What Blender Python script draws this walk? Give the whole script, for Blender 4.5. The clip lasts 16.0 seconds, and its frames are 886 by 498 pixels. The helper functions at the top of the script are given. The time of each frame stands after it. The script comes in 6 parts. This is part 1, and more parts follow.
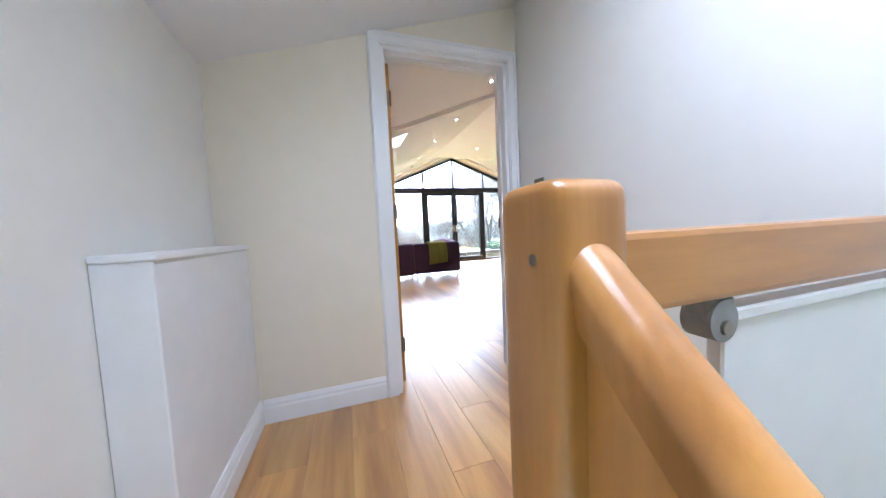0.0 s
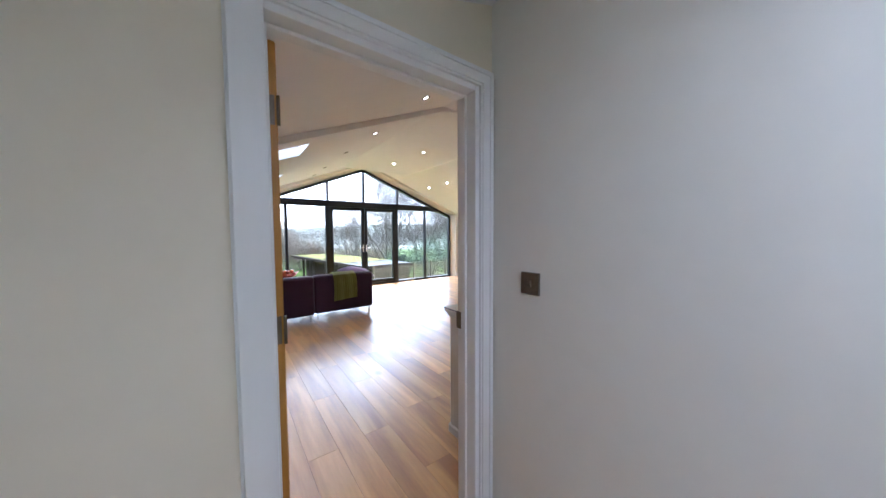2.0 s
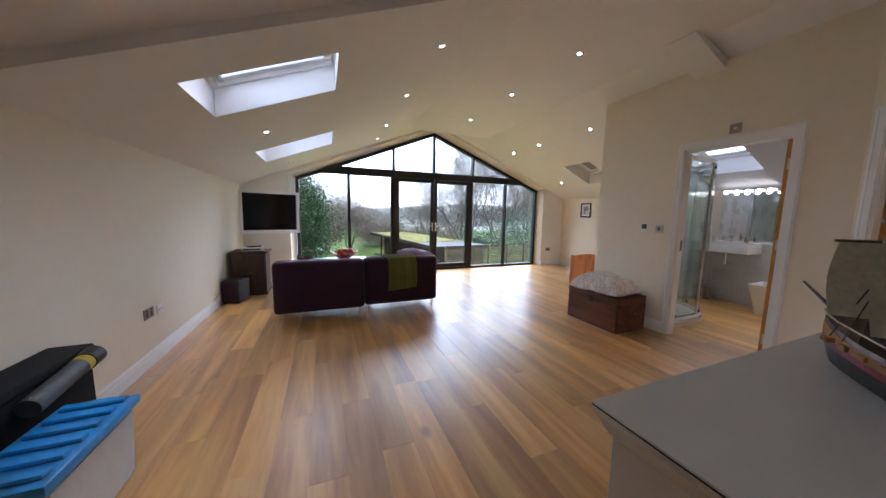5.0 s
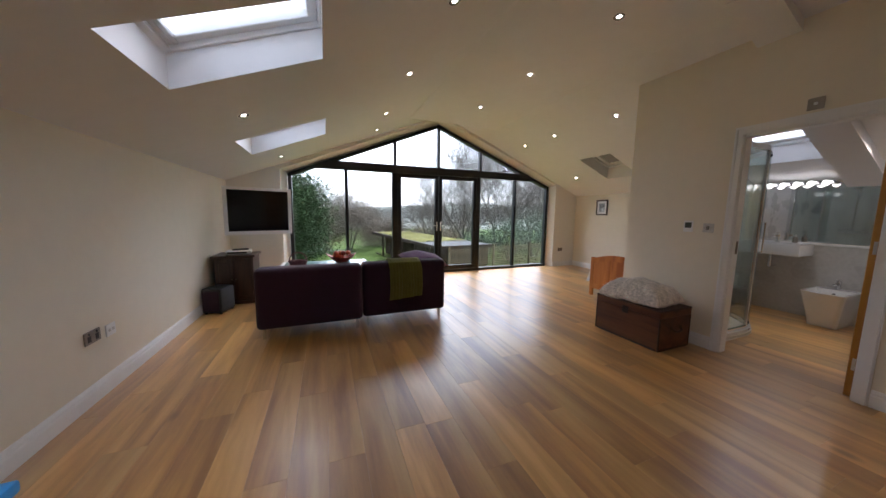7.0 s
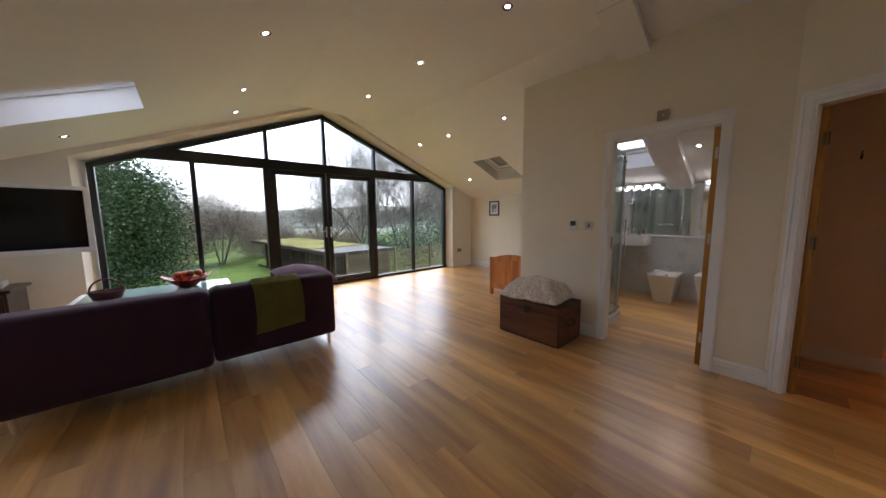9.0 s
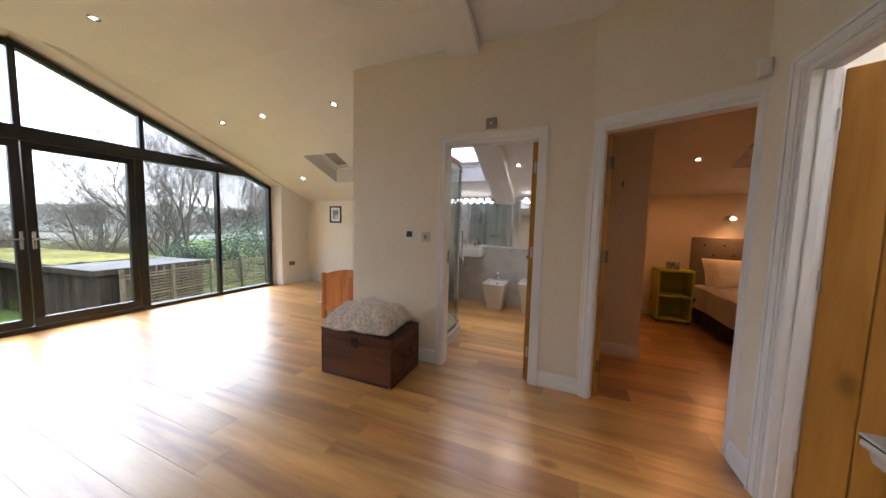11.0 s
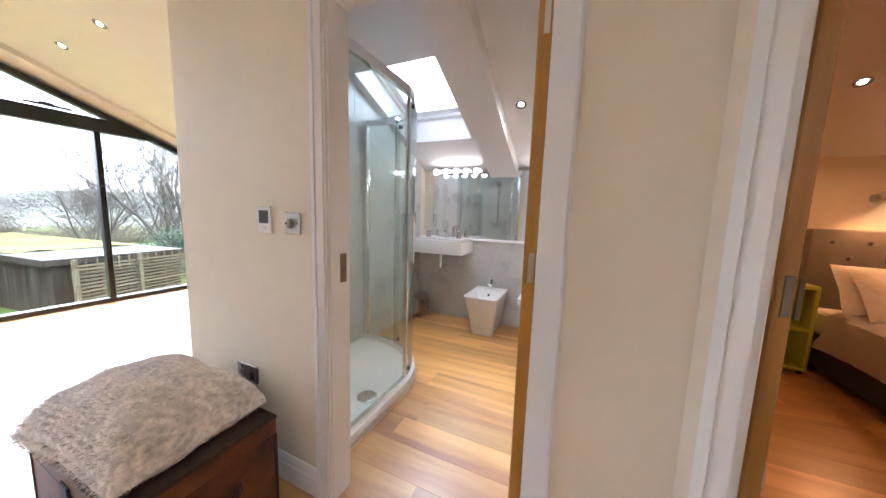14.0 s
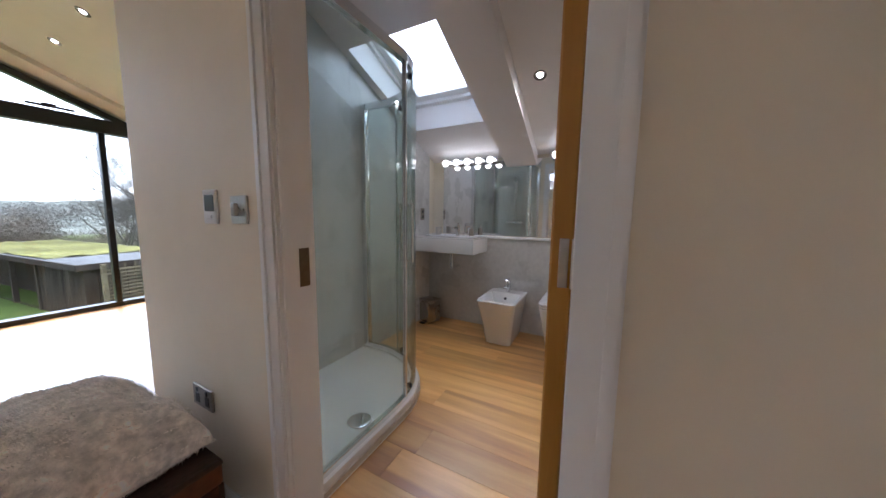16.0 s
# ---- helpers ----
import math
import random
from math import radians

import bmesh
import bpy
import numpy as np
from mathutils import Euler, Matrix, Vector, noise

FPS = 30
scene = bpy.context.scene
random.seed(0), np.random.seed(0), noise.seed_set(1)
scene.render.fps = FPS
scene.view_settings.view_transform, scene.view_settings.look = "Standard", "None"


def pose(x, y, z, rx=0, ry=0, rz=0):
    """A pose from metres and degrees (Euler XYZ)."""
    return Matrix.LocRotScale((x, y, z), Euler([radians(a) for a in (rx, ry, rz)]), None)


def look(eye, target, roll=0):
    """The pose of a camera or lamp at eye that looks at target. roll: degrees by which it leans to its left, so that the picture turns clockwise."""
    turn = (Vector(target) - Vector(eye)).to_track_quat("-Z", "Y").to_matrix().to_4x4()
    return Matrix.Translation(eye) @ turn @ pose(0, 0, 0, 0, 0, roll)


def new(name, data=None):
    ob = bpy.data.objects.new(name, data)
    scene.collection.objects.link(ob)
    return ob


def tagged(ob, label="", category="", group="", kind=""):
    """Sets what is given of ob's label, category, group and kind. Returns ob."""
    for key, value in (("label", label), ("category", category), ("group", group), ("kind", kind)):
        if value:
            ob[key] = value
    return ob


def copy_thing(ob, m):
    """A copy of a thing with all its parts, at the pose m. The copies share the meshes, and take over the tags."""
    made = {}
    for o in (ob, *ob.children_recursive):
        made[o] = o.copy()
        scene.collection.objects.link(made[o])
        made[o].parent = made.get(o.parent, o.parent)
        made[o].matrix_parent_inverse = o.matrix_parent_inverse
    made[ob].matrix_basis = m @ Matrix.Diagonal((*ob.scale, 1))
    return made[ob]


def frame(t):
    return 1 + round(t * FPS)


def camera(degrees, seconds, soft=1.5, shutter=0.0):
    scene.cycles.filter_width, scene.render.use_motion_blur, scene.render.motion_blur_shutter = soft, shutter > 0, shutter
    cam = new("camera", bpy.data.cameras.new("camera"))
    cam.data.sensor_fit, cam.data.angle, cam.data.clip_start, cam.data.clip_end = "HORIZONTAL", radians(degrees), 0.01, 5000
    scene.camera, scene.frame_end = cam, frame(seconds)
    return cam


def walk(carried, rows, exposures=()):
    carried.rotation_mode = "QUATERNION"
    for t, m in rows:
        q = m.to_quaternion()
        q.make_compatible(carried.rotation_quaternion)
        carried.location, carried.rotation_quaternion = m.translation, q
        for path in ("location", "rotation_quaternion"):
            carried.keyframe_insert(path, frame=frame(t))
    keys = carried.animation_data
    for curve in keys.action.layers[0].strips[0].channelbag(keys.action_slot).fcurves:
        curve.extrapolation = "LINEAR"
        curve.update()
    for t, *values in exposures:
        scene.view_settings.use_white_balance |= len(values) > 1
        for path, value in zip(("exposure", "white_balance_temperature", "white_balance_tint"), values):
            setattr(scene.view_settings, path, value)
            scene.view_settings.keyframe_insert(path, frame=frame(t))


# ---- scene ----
cam = camera(113.0, 16.0)
PATH = [
    (0, (-0.049, -0.07, 0.965), (0.575, 1.826, 0.844), -2.8),
    (0.5, (0.0, 0.109, 1.133), (0.693, 1.982, 1.025), -2.0),
    (1, (0.036, 0.323, 1.232), (0.931, 2.105, 1.087), -2.9),
    (1.5, (0.08, 0.533, 1.31), (1.175, 2.2, 1.158), -1.2),
    (2, (0.119, 0.723, 1.406), (1.309, 2.327, 1.304), -0.3),
    (2.5, (0.267, 0.962, 1.431), (1.435, 2.579, 1.288), -0.1),
    (3, (0.422, 1.22, 1.38), (1.54, 2.87, 1.218), 0.2),
    (3.5, (0.534, 1.428, 1.375), (1.562, 3.137, 1.218), 0.7),
    (4, (0.636, 1.615, 1.357), (1.558, 3.382, 1.186), 1.4),
    (4.5, (0.721, 1.764, 1.322), (1.478, 3.602, 1.099), 1.3),
    (7, (0.884, 2.397, 1.301), (1.619, 4.241, 1.063), 0.7),
    (7.5, (0.933, 2.499, 1.319), (1.675, 4.345, 1.124), 0.8),
    (8, (0.995, 2.589, 1.316), (1.824, 4.4, 1.134), -0.8),
    (8.5, (1.069, 2.682, 1.307), (2.108, 4.378, 1.101), -2.0),
    (9, (1.165, 2.773, 1.305), (2.464, 4.277, 1.084), -0.5),
    (9.5, (1.265, 2.817, 1.308), (2.763, 4.128, 1.113), -0.1),
    (10, (1.406, 2.861, 1.297), (3.076, 3.948, 1.129), 0.7),
    (12.5, (2.814, 2.988, 1.311), (4.718, 3.571, 1.126), 1.1),
    (13, (3.087, 2.981, 1.299), (4.943, 3.688, 1.07), -0.3),
    (13.5, (3.322, 3.009, 1.278), (5.146, 3.794, 1.036), 1.0),
    (14, (3.52, 3.053, 1.251), (5.332, 3.867, 1.017), 1.8),
    (14.5, (3.679, 3.097, 1.216), (5.488, 3.915, 0.975), 1.3),
    (15, (3.772, 3.119, 1.197), (5.556, 3.999, 0.99), 1.4),
    (15.5, (3.817, 3.128, 1.193), (5.573, 4.061, 0.975), 1.0),
    (16, (3.842, 3.113, 1.184), (5.6, 4.039, 0.959), 0.7),
]
BASE = 3.0
EXPOSURE = [(t, BASE + e, k, 16) for t, e, k in ((0.0, 1.42, 5150), (1.0, 1.17, 5150), (2.0, 0.72, 5150), (3.0, 0.35, 5200), (4.5, 0.05, 5300), (7.0, -0.55, 5700), (10.0, -0.5, 5850), (12.4, 1.0, 5800), (14.0, 1.0, 5550), (15.0, 0.4, 5450), (16.0, -0.08, 5400))]
walk(cam, [(t, look(eye, target, roll)) for t, eye, target, roll in PATH], EXPOSURE)

# ---- world and light ----
world = bpy.data.worlds.new("overcast")
scene.world = world
world.use_nodes = True
wt = world.node_tree
wt.nodes.clear()
sky = wt.nodes.new("ShaderNodeTexSky")
sky.sky_type = "NISHITA"
sky.sun_disc = False
sky.sun_elevation, sky.sun_rotation = radians(64), radians(30)
sky.air_density, sky.dust_density, sky.ozone_density = 1.0, 3.0, 1.0
dull = wt.nodes.new("ShaderNodeHueSaturation")
dull.inputs["Saturation"].default_value = 0.22
bg = wt.nodes.new("ShaderNodeBackground")
bg.inputs["Strength"].default_value = 0.15
wo = wt.nodes.new("ShaderNodeOutputWorld")
wt.links.new(sky.outputs[0], dull.inputs["Color"])
wt.links.new(dull.outputs[0], bg.inputs["Color"])
wt.links.new(bg.outputs[0], wo.inputs["Surface"])


def lamp(name, kind, m, power, color=(1, 1, 1), size=0.1, size_y=None, spread=None):
    data = bpy.data.lights.new(name, kind)
    data.energy, data.color = power, color
    if kind == "AREA":
        data.shape, data.size, data.size_y = "RECTANGLE", size, size_y or size
        if spread:
            data.spread = radians(spread)
    elif kind == "SUN":
        data.angle = radians(size)
    else:
        data.shadow_soft_size = size
        if kind == "SPOT":
            data.spot_size, data.spot_blend = radians(spread or 100), 0.6
    ob = new(name, data)
    ob.matrix_basis = m
    return ob


lamp("overcast_sun", "SUN", look((0, 0, 20), (-2.19, -3.80, 11.01)), 0.5, (1, 0.97, 0.93), size=60)

# ---- materials ----
M = {}


def mat(name, color, rough=0.5, metal=0.0, grain=(40, 0.06), blotch=(1.5, 0.05), bump=(120, 0.05), stretch=(1, 1, 1), spec=0.5, sheen=0.0, coat=0.0):
    """A plain surface with colour variation at two scales, uneven gloss and fine relief."""
    m = bpy.data.materials.new(name)
    m.use_nodes = True
    nt = m.node_tree
    n, link = nt.nodes, nt.links.new
    p = n["Principled BSDF"]
    tc = n.new("ShaderNodeTexCoord")
    mp = n.new("ShaderNodeMapping")
    mp.inputs["Scale"].default_value = stretch
    link(tc.outputs["Object"], mp.inputs["Vector"])
    tone = None
    for scale, amount in (grain, blotch):
        nz = n.new("ShaderNodeTexNoise")
        nz.inputs["Scale"].default_value, nz.inputs["Detail"].default_value = scale, 5
        link(mp.outputs[0], nz.inputs["Vector"])
        rng = n.new("ShaderNodeMapRange")
        rng.inputs["From Min"].default_value, rng.inputs["From Max"].default_value = 0.3, 0.7
        rng.inputs["To Min"].default_value, rng.inputs["To Max"].default_value = 1 - amount, 1 + amount
        link(nz.outputs["Fac"], rng.inputs["Value"])
        if tone is None:
            tone = rng.outputs[0]
        else:
            mul = n.new("ShaderNodeMath")
            mul.operation = "MULTIPLY"
            link(tone, mul.inputs[0])
            link(rng.outputs[0], mul.inputs[1])
            tone = mul.outputs[0]
        last = nz
    hsv = n.new("ShaderNodeHueSaturation")
    hsv.inputs["Color"].default_value = (*color, 1)
    link(tone, hsv.inputs["Value"])
    link(hsv.outputs[0], p.inputs["Base Color"])
    rr = n.new("ShaderNodeMapRange")
    rr.inputs["To Min"].default_value, rr.inputs["To Max"].default_value = max(0.02, rough - 0.07), min(1, rough + 0.07)
    link(last.outputs["Fac"], rr.inputs["Value"])
    link(rr.outputs[0], p.inputs["Roughness"])
    p.inputs["Metallic"].default_value = metal
    p.inputs["Specular IOR Level"].default_value = spec
    p.inputs["Sheen Weight"].default_value = sheen
    p.inputs["Coat Weight"].default_value = coat
    if bump:
        bz = n.new("ShaderNodeTexNoise")
        bz.inputs["Scale"].default_value, bz.inputs["Detail"].default_value = bump[0], 4
        link(mp.outputs[0], bz.inputs["Vector"])
        bp = n.new("ShaderNodeBump")
        bp.inputs["Strength"].default_value, bp.inputs["Distance"].default_value = bump[1], 0.01
        link(bz.outputs["Fac"], bp.inputs["Height"])
        link(bp.outputs[0], p.inputs["Normal"])
    M[name] = m
    return m


def wood(name, dark, mid, light, rough=0.3, along="Y", vary=0.25, grain=9.0, coat=0.0, coat_rough=0.2, knots=True):
    """Timber: long grain streaks, broad figure, knots; each piece has its own tone."""
    m = bpy.data.materials.new(name)
    m.use_nodes = True
    nt = m.node_tree
    n, link = nt.nodes, nt.links.new
    p = n["Principled BSDF"]
    tc, info = n.new("ShaderNodeTexCoord"), n.new("ShaderNodeObjectInfo")
    shift = n.new("ShaderNodeVectorMath")
    shift.operation = "SCALE"
    shift.inputs[0].default_value = (37.0, 53.0, 71.0)
    link(info.outputs["Random"], shift.inputs["Scale"])
    add = n.new("ShaderNodeVectorMath")
    link(tc.outputs["Object"], add.inputs[0])
    link(shift.outputs[0], add.inputs[1])
    mp = n.new("ShaderNodeMapping")
    s = {"X": (0.09, 1, 1), "Y": (1, 0.09, 1), "Z": (1, 1, 0.09)}[along]
    mp.inputs["Scale"].default_value = s
    link(add.outputs[0], mp.inputs["Vector"])
    fine = n.new("ShaderNodeTexNoise")
    fine.inputs["Scale"].default_value, fine.inputs["Detail"].default_value, fine.inputs["Roughness"].default_value = grain * 7, 6, 0.65
    broad = n.new("ShaderNodeTexNoise")
    broad.inputs["Scale"].default_value, broad.inputs["Detail"].default_value, broad.inputs["Distortion"].default_value = grain, 3, 1.2
    link(mp.outputs[0], fine.inputs["Vector"])
    link(mp.outputs[0], broad.inputs["Vector"])
    mix = n.new("ShaderNodeMath")
    mix.operation = "MULTIPLY_ADD"
    mix.inputs[1].default_value = 0.26
    link(fine.outputs["Fac"], mix.inputs[0])
    half = n.new("ShaderNodeMath")
    half.operation = "MULTIPLY"
    half.inputs[1].default_value = 0.74
    link(broad.outputs["Fac"], half.inputs[0])
    link(half.outputs[0], mix.inputs[2])
    ramp = n.new("ShaderNodeValToRGB")
    el = ramp.color_ramp.elements
    el[0].position, el[0].color = 0.37, (*dark, 1)
    el[1].position, el[1].color = 0.63, (*light, 1)
    e = el.new(0.5)
    e.color = (*mid, 1)
    link(mix.outputs[0], ramp.inputs[0])
    tone = n.new("ShaderNodeMapRange")
    tone.inputs["To Min"].default_value, tone.inputs["To Max"].default_value = 1 - vary, 1 + vary
    link(info.outputs["Random"], tone.inputs["Value"])
    hsv = n.new("ShaderNodeHueSaturation")
    link(ramp.outputs[0], hsv.inputs["Color"])
    link(tone.outputs[0], hsv.inputs["Value"])
    colour = hsv.outputs[0]
    if knots:
        vor = n.new("ShaderNodeTexVoronoi")
        vor.inputs["Scale"].default_value = 2.2
        mk = n.new("ShaderNodeMapping")
        mk.inputs["Scale"].default_value = {"X": (0.55, 1, 1), "Y": (1, 0.55, 1), "Z": (1, 1, 0.55)}[along]
        link(add.outputs[0], mk.inputs["Vector"])
        link(mk.outputs[0], vor.inputs["Vector"])
        kr = n.new("ShaderNodeMapRange")
        kr.inputs["From Min"].default_value, kr.inputs["From Max"].default_value = 0.03, 0.09
        kr.inputs["To Min"].default_value, kr.inputs["To Max"].default_value = 0.6, 0.0
        link(vor.outputs["Distance"], kr.inputs["Value"])
        km = n.new("ShaderNodeMix")
        km.data_type = "RGBA"
        km.inputs["B"].default_value = (dark[0] * 0.45, dark[1] * 0.4, dark[2] * 0.35, 1)
        link(kr.outputs[0], km.inputs["Factor"])
        link(colour, km.inputs["A"])
        colour = km.outputs["Result"]
    link(colour, p.inputs["Base Color"])
    rr = n.new("ShaderNodeMapRange")
    rr.inputs["To Min"].default_value, rr.inputs["To Max"].default_value = rough - 0.06, rough + 0.1
    link(fine.outputs["Fac"], rr.inputs["Value"])
    link(rr.outputs[0], p.inputs["Roughness"])
    p.inputs["Coat Weight"].default_value = coat
    p.inputs["Coat Roughness"].default_value = coat_rough
    bp = n.new("ShaderNodeBump")
    bp.inputs["Strength"].default_value, bp.inputs["Distance"].default_value = 0.12, 0.004
    link(fine.outputs["Fac"], bp.inputs["Height"])
    link(bp.outputs[0], p.inputs["Normal"])
    M[name] = m
    return m


def glow(name, color, strength):
    m = bpy.data.materials.new(name)
    m.use_nodes = True
    p = m.node_tree.nodes["Principled BSDF"]
    p.inputs["Base Color"].default_value = (0.8, 0.8, 0.8, 1)
    p.inputs["Emission Color"].default_value = (*color, 1)
    p.inputs["Emission Strength"].default_value = strength
    M[name] = m
    return m


def clear(name, tint=(0.97, 0.99, 0.98), gloss=0.02, sheen=0.02):
    """Thin window glass: clear, with a sheen that grows at a slant."""
    m = bpy.data.materials.new(name)
    m.use_nodes = True
    nt = m.node_tree
    n, link = nt.nodes, nt.links.new
    n.remove(n["Principled BSDF"])
    out = n["Material Output"]
    tr, gl, fr, mx = n.new("ShaderNodeBsdfTransparent"), n.new("ShaderNodeBsdfGlossy"), n.new("ShaderNodeLayerWeight"), n.new("ShaderNodeMixShader")
    tr.inputs["Color"].default_value = (*tint, 1)
    gl.inputs["Roughness"].default_value = gloss
    pw, ma = n.new("ShaderNodeMath"), n.new("ShaderNodeMath")
    pw.operation, ma.operation = "POWER", "MULTIPLY_ADD"
    pw.inputs[1].default_value, ma.inputs[1].default_value, ma.inputs[2].default_value = 4.0, 0.6, sheen
    fr.inputs["Blend"].default_value = 0.5
    link(fr.outputs["Facing"], pw.inputs[0])
    link(pw.outputs[0], ma.inputs[0])
    link(ma.outputs[0], mx.inputs["Fac"])
    link(tr.outputs[0], mx.inputs[1])
    link(gl.outputs[0], mx.inputs[2])
    link(mx.outputs[0], out.inputs["Surface"])
    M[name] = m
    return m


mat("cream_paint", (0.79, 0.722, 0.595), 0.62, grain=(9, 0.015), blotch=(0.7, 0.025), bump=(260, 0.06))
mat("hall_paint", (0.79, 0.77, 0.71), 0.62, grain=(9, 0.015), blotch=(0.7, 0.02), bump=(260, 0.06))
mat("ceiling_paint", (0.80, 0.78, 0.78), 0.7, grain=(7, 0.012), blotch=(0.6, 0.02), bump=(220, 0.05))
mat("white_gloss", (0.82, 0.82, 0.82), 0.36, grain=(12, 0.01), blotch=(2, 0.01), bump=None)
mat("white_satin", (0.78, 0.78, 0.78), 0.4, grain=(12, 0.02), blotch=(2, 0.02), bump=(90, 0.03))
mat("black_frame", (0.012, 0.012, 0.013), 0.38, grain=(30, 0.15), blotch=(3, 0.15), bump=(150, 0.04))
mat("steel", (0.60, 0.58, 0.55), 0.3, 1.0, grain=(60, 0.08), blotch=(6, 0.06), bump=(200, 0.03))
mat("chrome", (0.78, 0.79, 0.80), 0.08, 1.0, grain=(60, 0.03), blotch=(6, 0.03), bump=None)
mat("bronze", (0.20, 0.16, 0.12), 0.35, 1.0, grain=(60, 0.1), blotch=(8, 0.1), bump=None)
mat("dark_plastic", (0.013, 0.013, 0.014), 0.45, grain=(60, 0.15), blotch=(5, 0.1), bump=(200, 0.05))
mat("screen", (0.004, 0.004, 0.005), 0.12, grain=(10, 0.1), blotch=(3, 0.1), bump=None)
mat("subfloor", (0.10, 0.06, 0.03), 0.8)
wood("oak_floor", (0.35, 0.148, 0.030), (0.55, 0.276, 0.066), (0.70, 0.408, 0.122), rough=0.38, along="Y", vary=0.20, grain=4, coat=1.0, coat_rough=0.29)
M["oak_floor"].node_tree.nodes["Principled BSDF"].inputs["Coat IOR"].default_value = 1.8
wood("pine", (0.34, 0.145, 0.028), (0.47, 0.215, 0.046), (0.55, 0.27, 0.07), rough=0.3, along="Z", vary=0.06, grain=6, coat=0.3)
wood("pine_x", (0.34, 0.145, 0.028), (0.47, 0.215, 0.046), (0.55, 0.27, 0.07), rough=0.3, along="X", vary=0.06, grain=6, coat=0.3)
wood("oak_door", (0.31, 0.128, 0.017), (0.43, 0.195, 0.029), (0.50, 0.245, 0.045), rough=0.38, along="Z", vary=0.08, grain=7)
mat("plate_steel", (0.30, 0.27, 0.23), 0.35, 1.0, grain=(80, 0.08), blotch=(9, 0.06), bump=None)
clear("window_glass")
glow("lamp_disc", (1.0, 0.92, 0.80), 9)


# ---- building helpers ----
def box(bm, lo, hi, bevel=0.0, seg=1, m=None):
    r = bmesh.ops.create_cube(bm, size=1.0)
    vs = r["verts"]
    for v in vs:
        v.co = Vector([lo[i] + (v.co[i] + 0.5) * (hi[i] - lo[i]) for i in range(3)])
        if m is not None:
            v.co = m @ v.co
    if bevel:
        es = list({e for v in vs for e in v.link_edges})
        bmesh.ops.bevel(bm, geom=es, offset=bevel, segments=seg, profile=0.6, affect="EDGES")
    return bm


def rod(bm, a, b, r, r2=None, seg=12, caps=True):
    a, b = Vector(a), Vector(b)
    d = b - a
    m = Matrix.Translation((a + b) / 2) @ d.to_track_quat("Z", "Y").to_matrix().to_4x4()
    bmesh.ops.create_cone(bm, cap_ends=caps, segments=seg, radius1=r, radius2=r if r2 is None else r2, depth=d.length, matrix=m)
    return bm


def ball(bm, c, r, seg=12, squash=(1, 1, 1)):
    bmesh.ops.create_uvsphere(bm, u_segments=seg, v_segments=max(6, seg // 2 + 2), radius=1.0, matrix=Matrix.Translation(c) @ Matrix.Diagonal((r * squash[0], r * squash[1], r * squash[2], 1)))
    return bm


def prism(bm, pts, d):
    """A solid over the flat outline pts, pushed by the vector d."""
    d = Vector(d)
    a = [bm.verts.new(p) for p in pts]
    b = [bm.verts.new(Vector(p) + d) for p in pts]
    n = len(a)
    bm.faces.new(a)
    bm.faces.new(b[::-1])
    for i in range(n):
        bm.faces.new((a[i], b[i], b[(i + 1) % n], a[(i + 1) % n]))
    return bm


def tube(bm, pts, r, seg=8, closed=False):
    pts = [Vector(p) for p in pts]
    rings = []
    for i, p in enumerate(pts):
        q = pts[(i + 1) % len(pts)] if (closed or i + 1 < len(pts)) else p
        o = pts[i - 1] if (closed or i > 0) else p
        d = (q - o).normalized()
        side = d.cross(Vector((0, 0, 1)))
        if side.length < 1e-3:
            side = d.cross(Vector((0, 1, 0)))
        side.normalize()
        up = side.cross(d)
        rr = r[i] if isinstance(r, (list, tuple)) else r
        rings.append([bm.verts.new(p + rr * (math.cos(t) * side + math.sin(t) * up)) for t in [2 * math.pi * k / seg for k in range(seg)]])
    ends = len(rings) if closed else len(rings) - 1
    for i in range(ends):
        a, b = rings[i], rings[(i + 1) % len(rings)]
        for k in range(seg):
            bm.faces.new((a[k], a[(k + 1) % seg], b[(k + 1) % seg], b[k]))
    if not closed:
        bm.faces.new(rings[0][::-1])
        bm.faces.new(rings[-1])
    return bm


def mesh_of(name, bm, material, smooth=False):
    bmesh.ops.recalc_face_normals(bm, faces=bm.faces)
    me = bpy.data.meshes.new(name)
    bm.to_mesh(me)
    bm.free()
    me.materials.append(material)
    if smooth:
        me.shade_smooth()
    return me


def rounded(me, angle=35):
    me.shade_smooth()
    me.set_sharp_from_angle(angle=radians(angle))


def part(name, bm, material, parent, label="", smooth=False, m=None):
    ob = new(name, mesh_of(name, bm, material))
    if smooth:
        rounded(ob.data)
    ob.parent = parent
    if m is not None:
        ob.matrix_basis = m
    if label:
        tagged(ob, label)
    return ob


def solid(name, bm, material, label, category, group="", kind="", smooth=False, m=None):
    ob = new(name, mesh_of(name, bm, material))
    if smooth:
        rounded(ob.data)
    if m is not None:
        ob.matrix_basis = m
    return tagged(ob, label, category, group, kind)


def thing(name, m, label, category, group="", kind=""):
    ob = new(name)
    ob.matrix_basis = m
    return tagged(ob, label, category, group, kind)


B = bmesh.new


def run(p0, p1):
    """A frame for a wall: local x from p0 to p1, local y to the left of that, z up; and its length."""
    a, b = Vector((*p0, 0)), Vector((*p1, 0))
    d = b - a
    return Matrix.Translation(a) @ Matrix.Rotation(math.atan2(d.y, d.x), 4, "Z"), d.length


# ---- the shell ----
XW, XE, YN = -0.62, 6.90, 8.25       # inner faces of the side walls and of the gable wall
SOUTH = 1.655                         # hall face of the wall between hall and room


def z_left(x):
    return 2.155 + 0.393 * (x - 0.268)


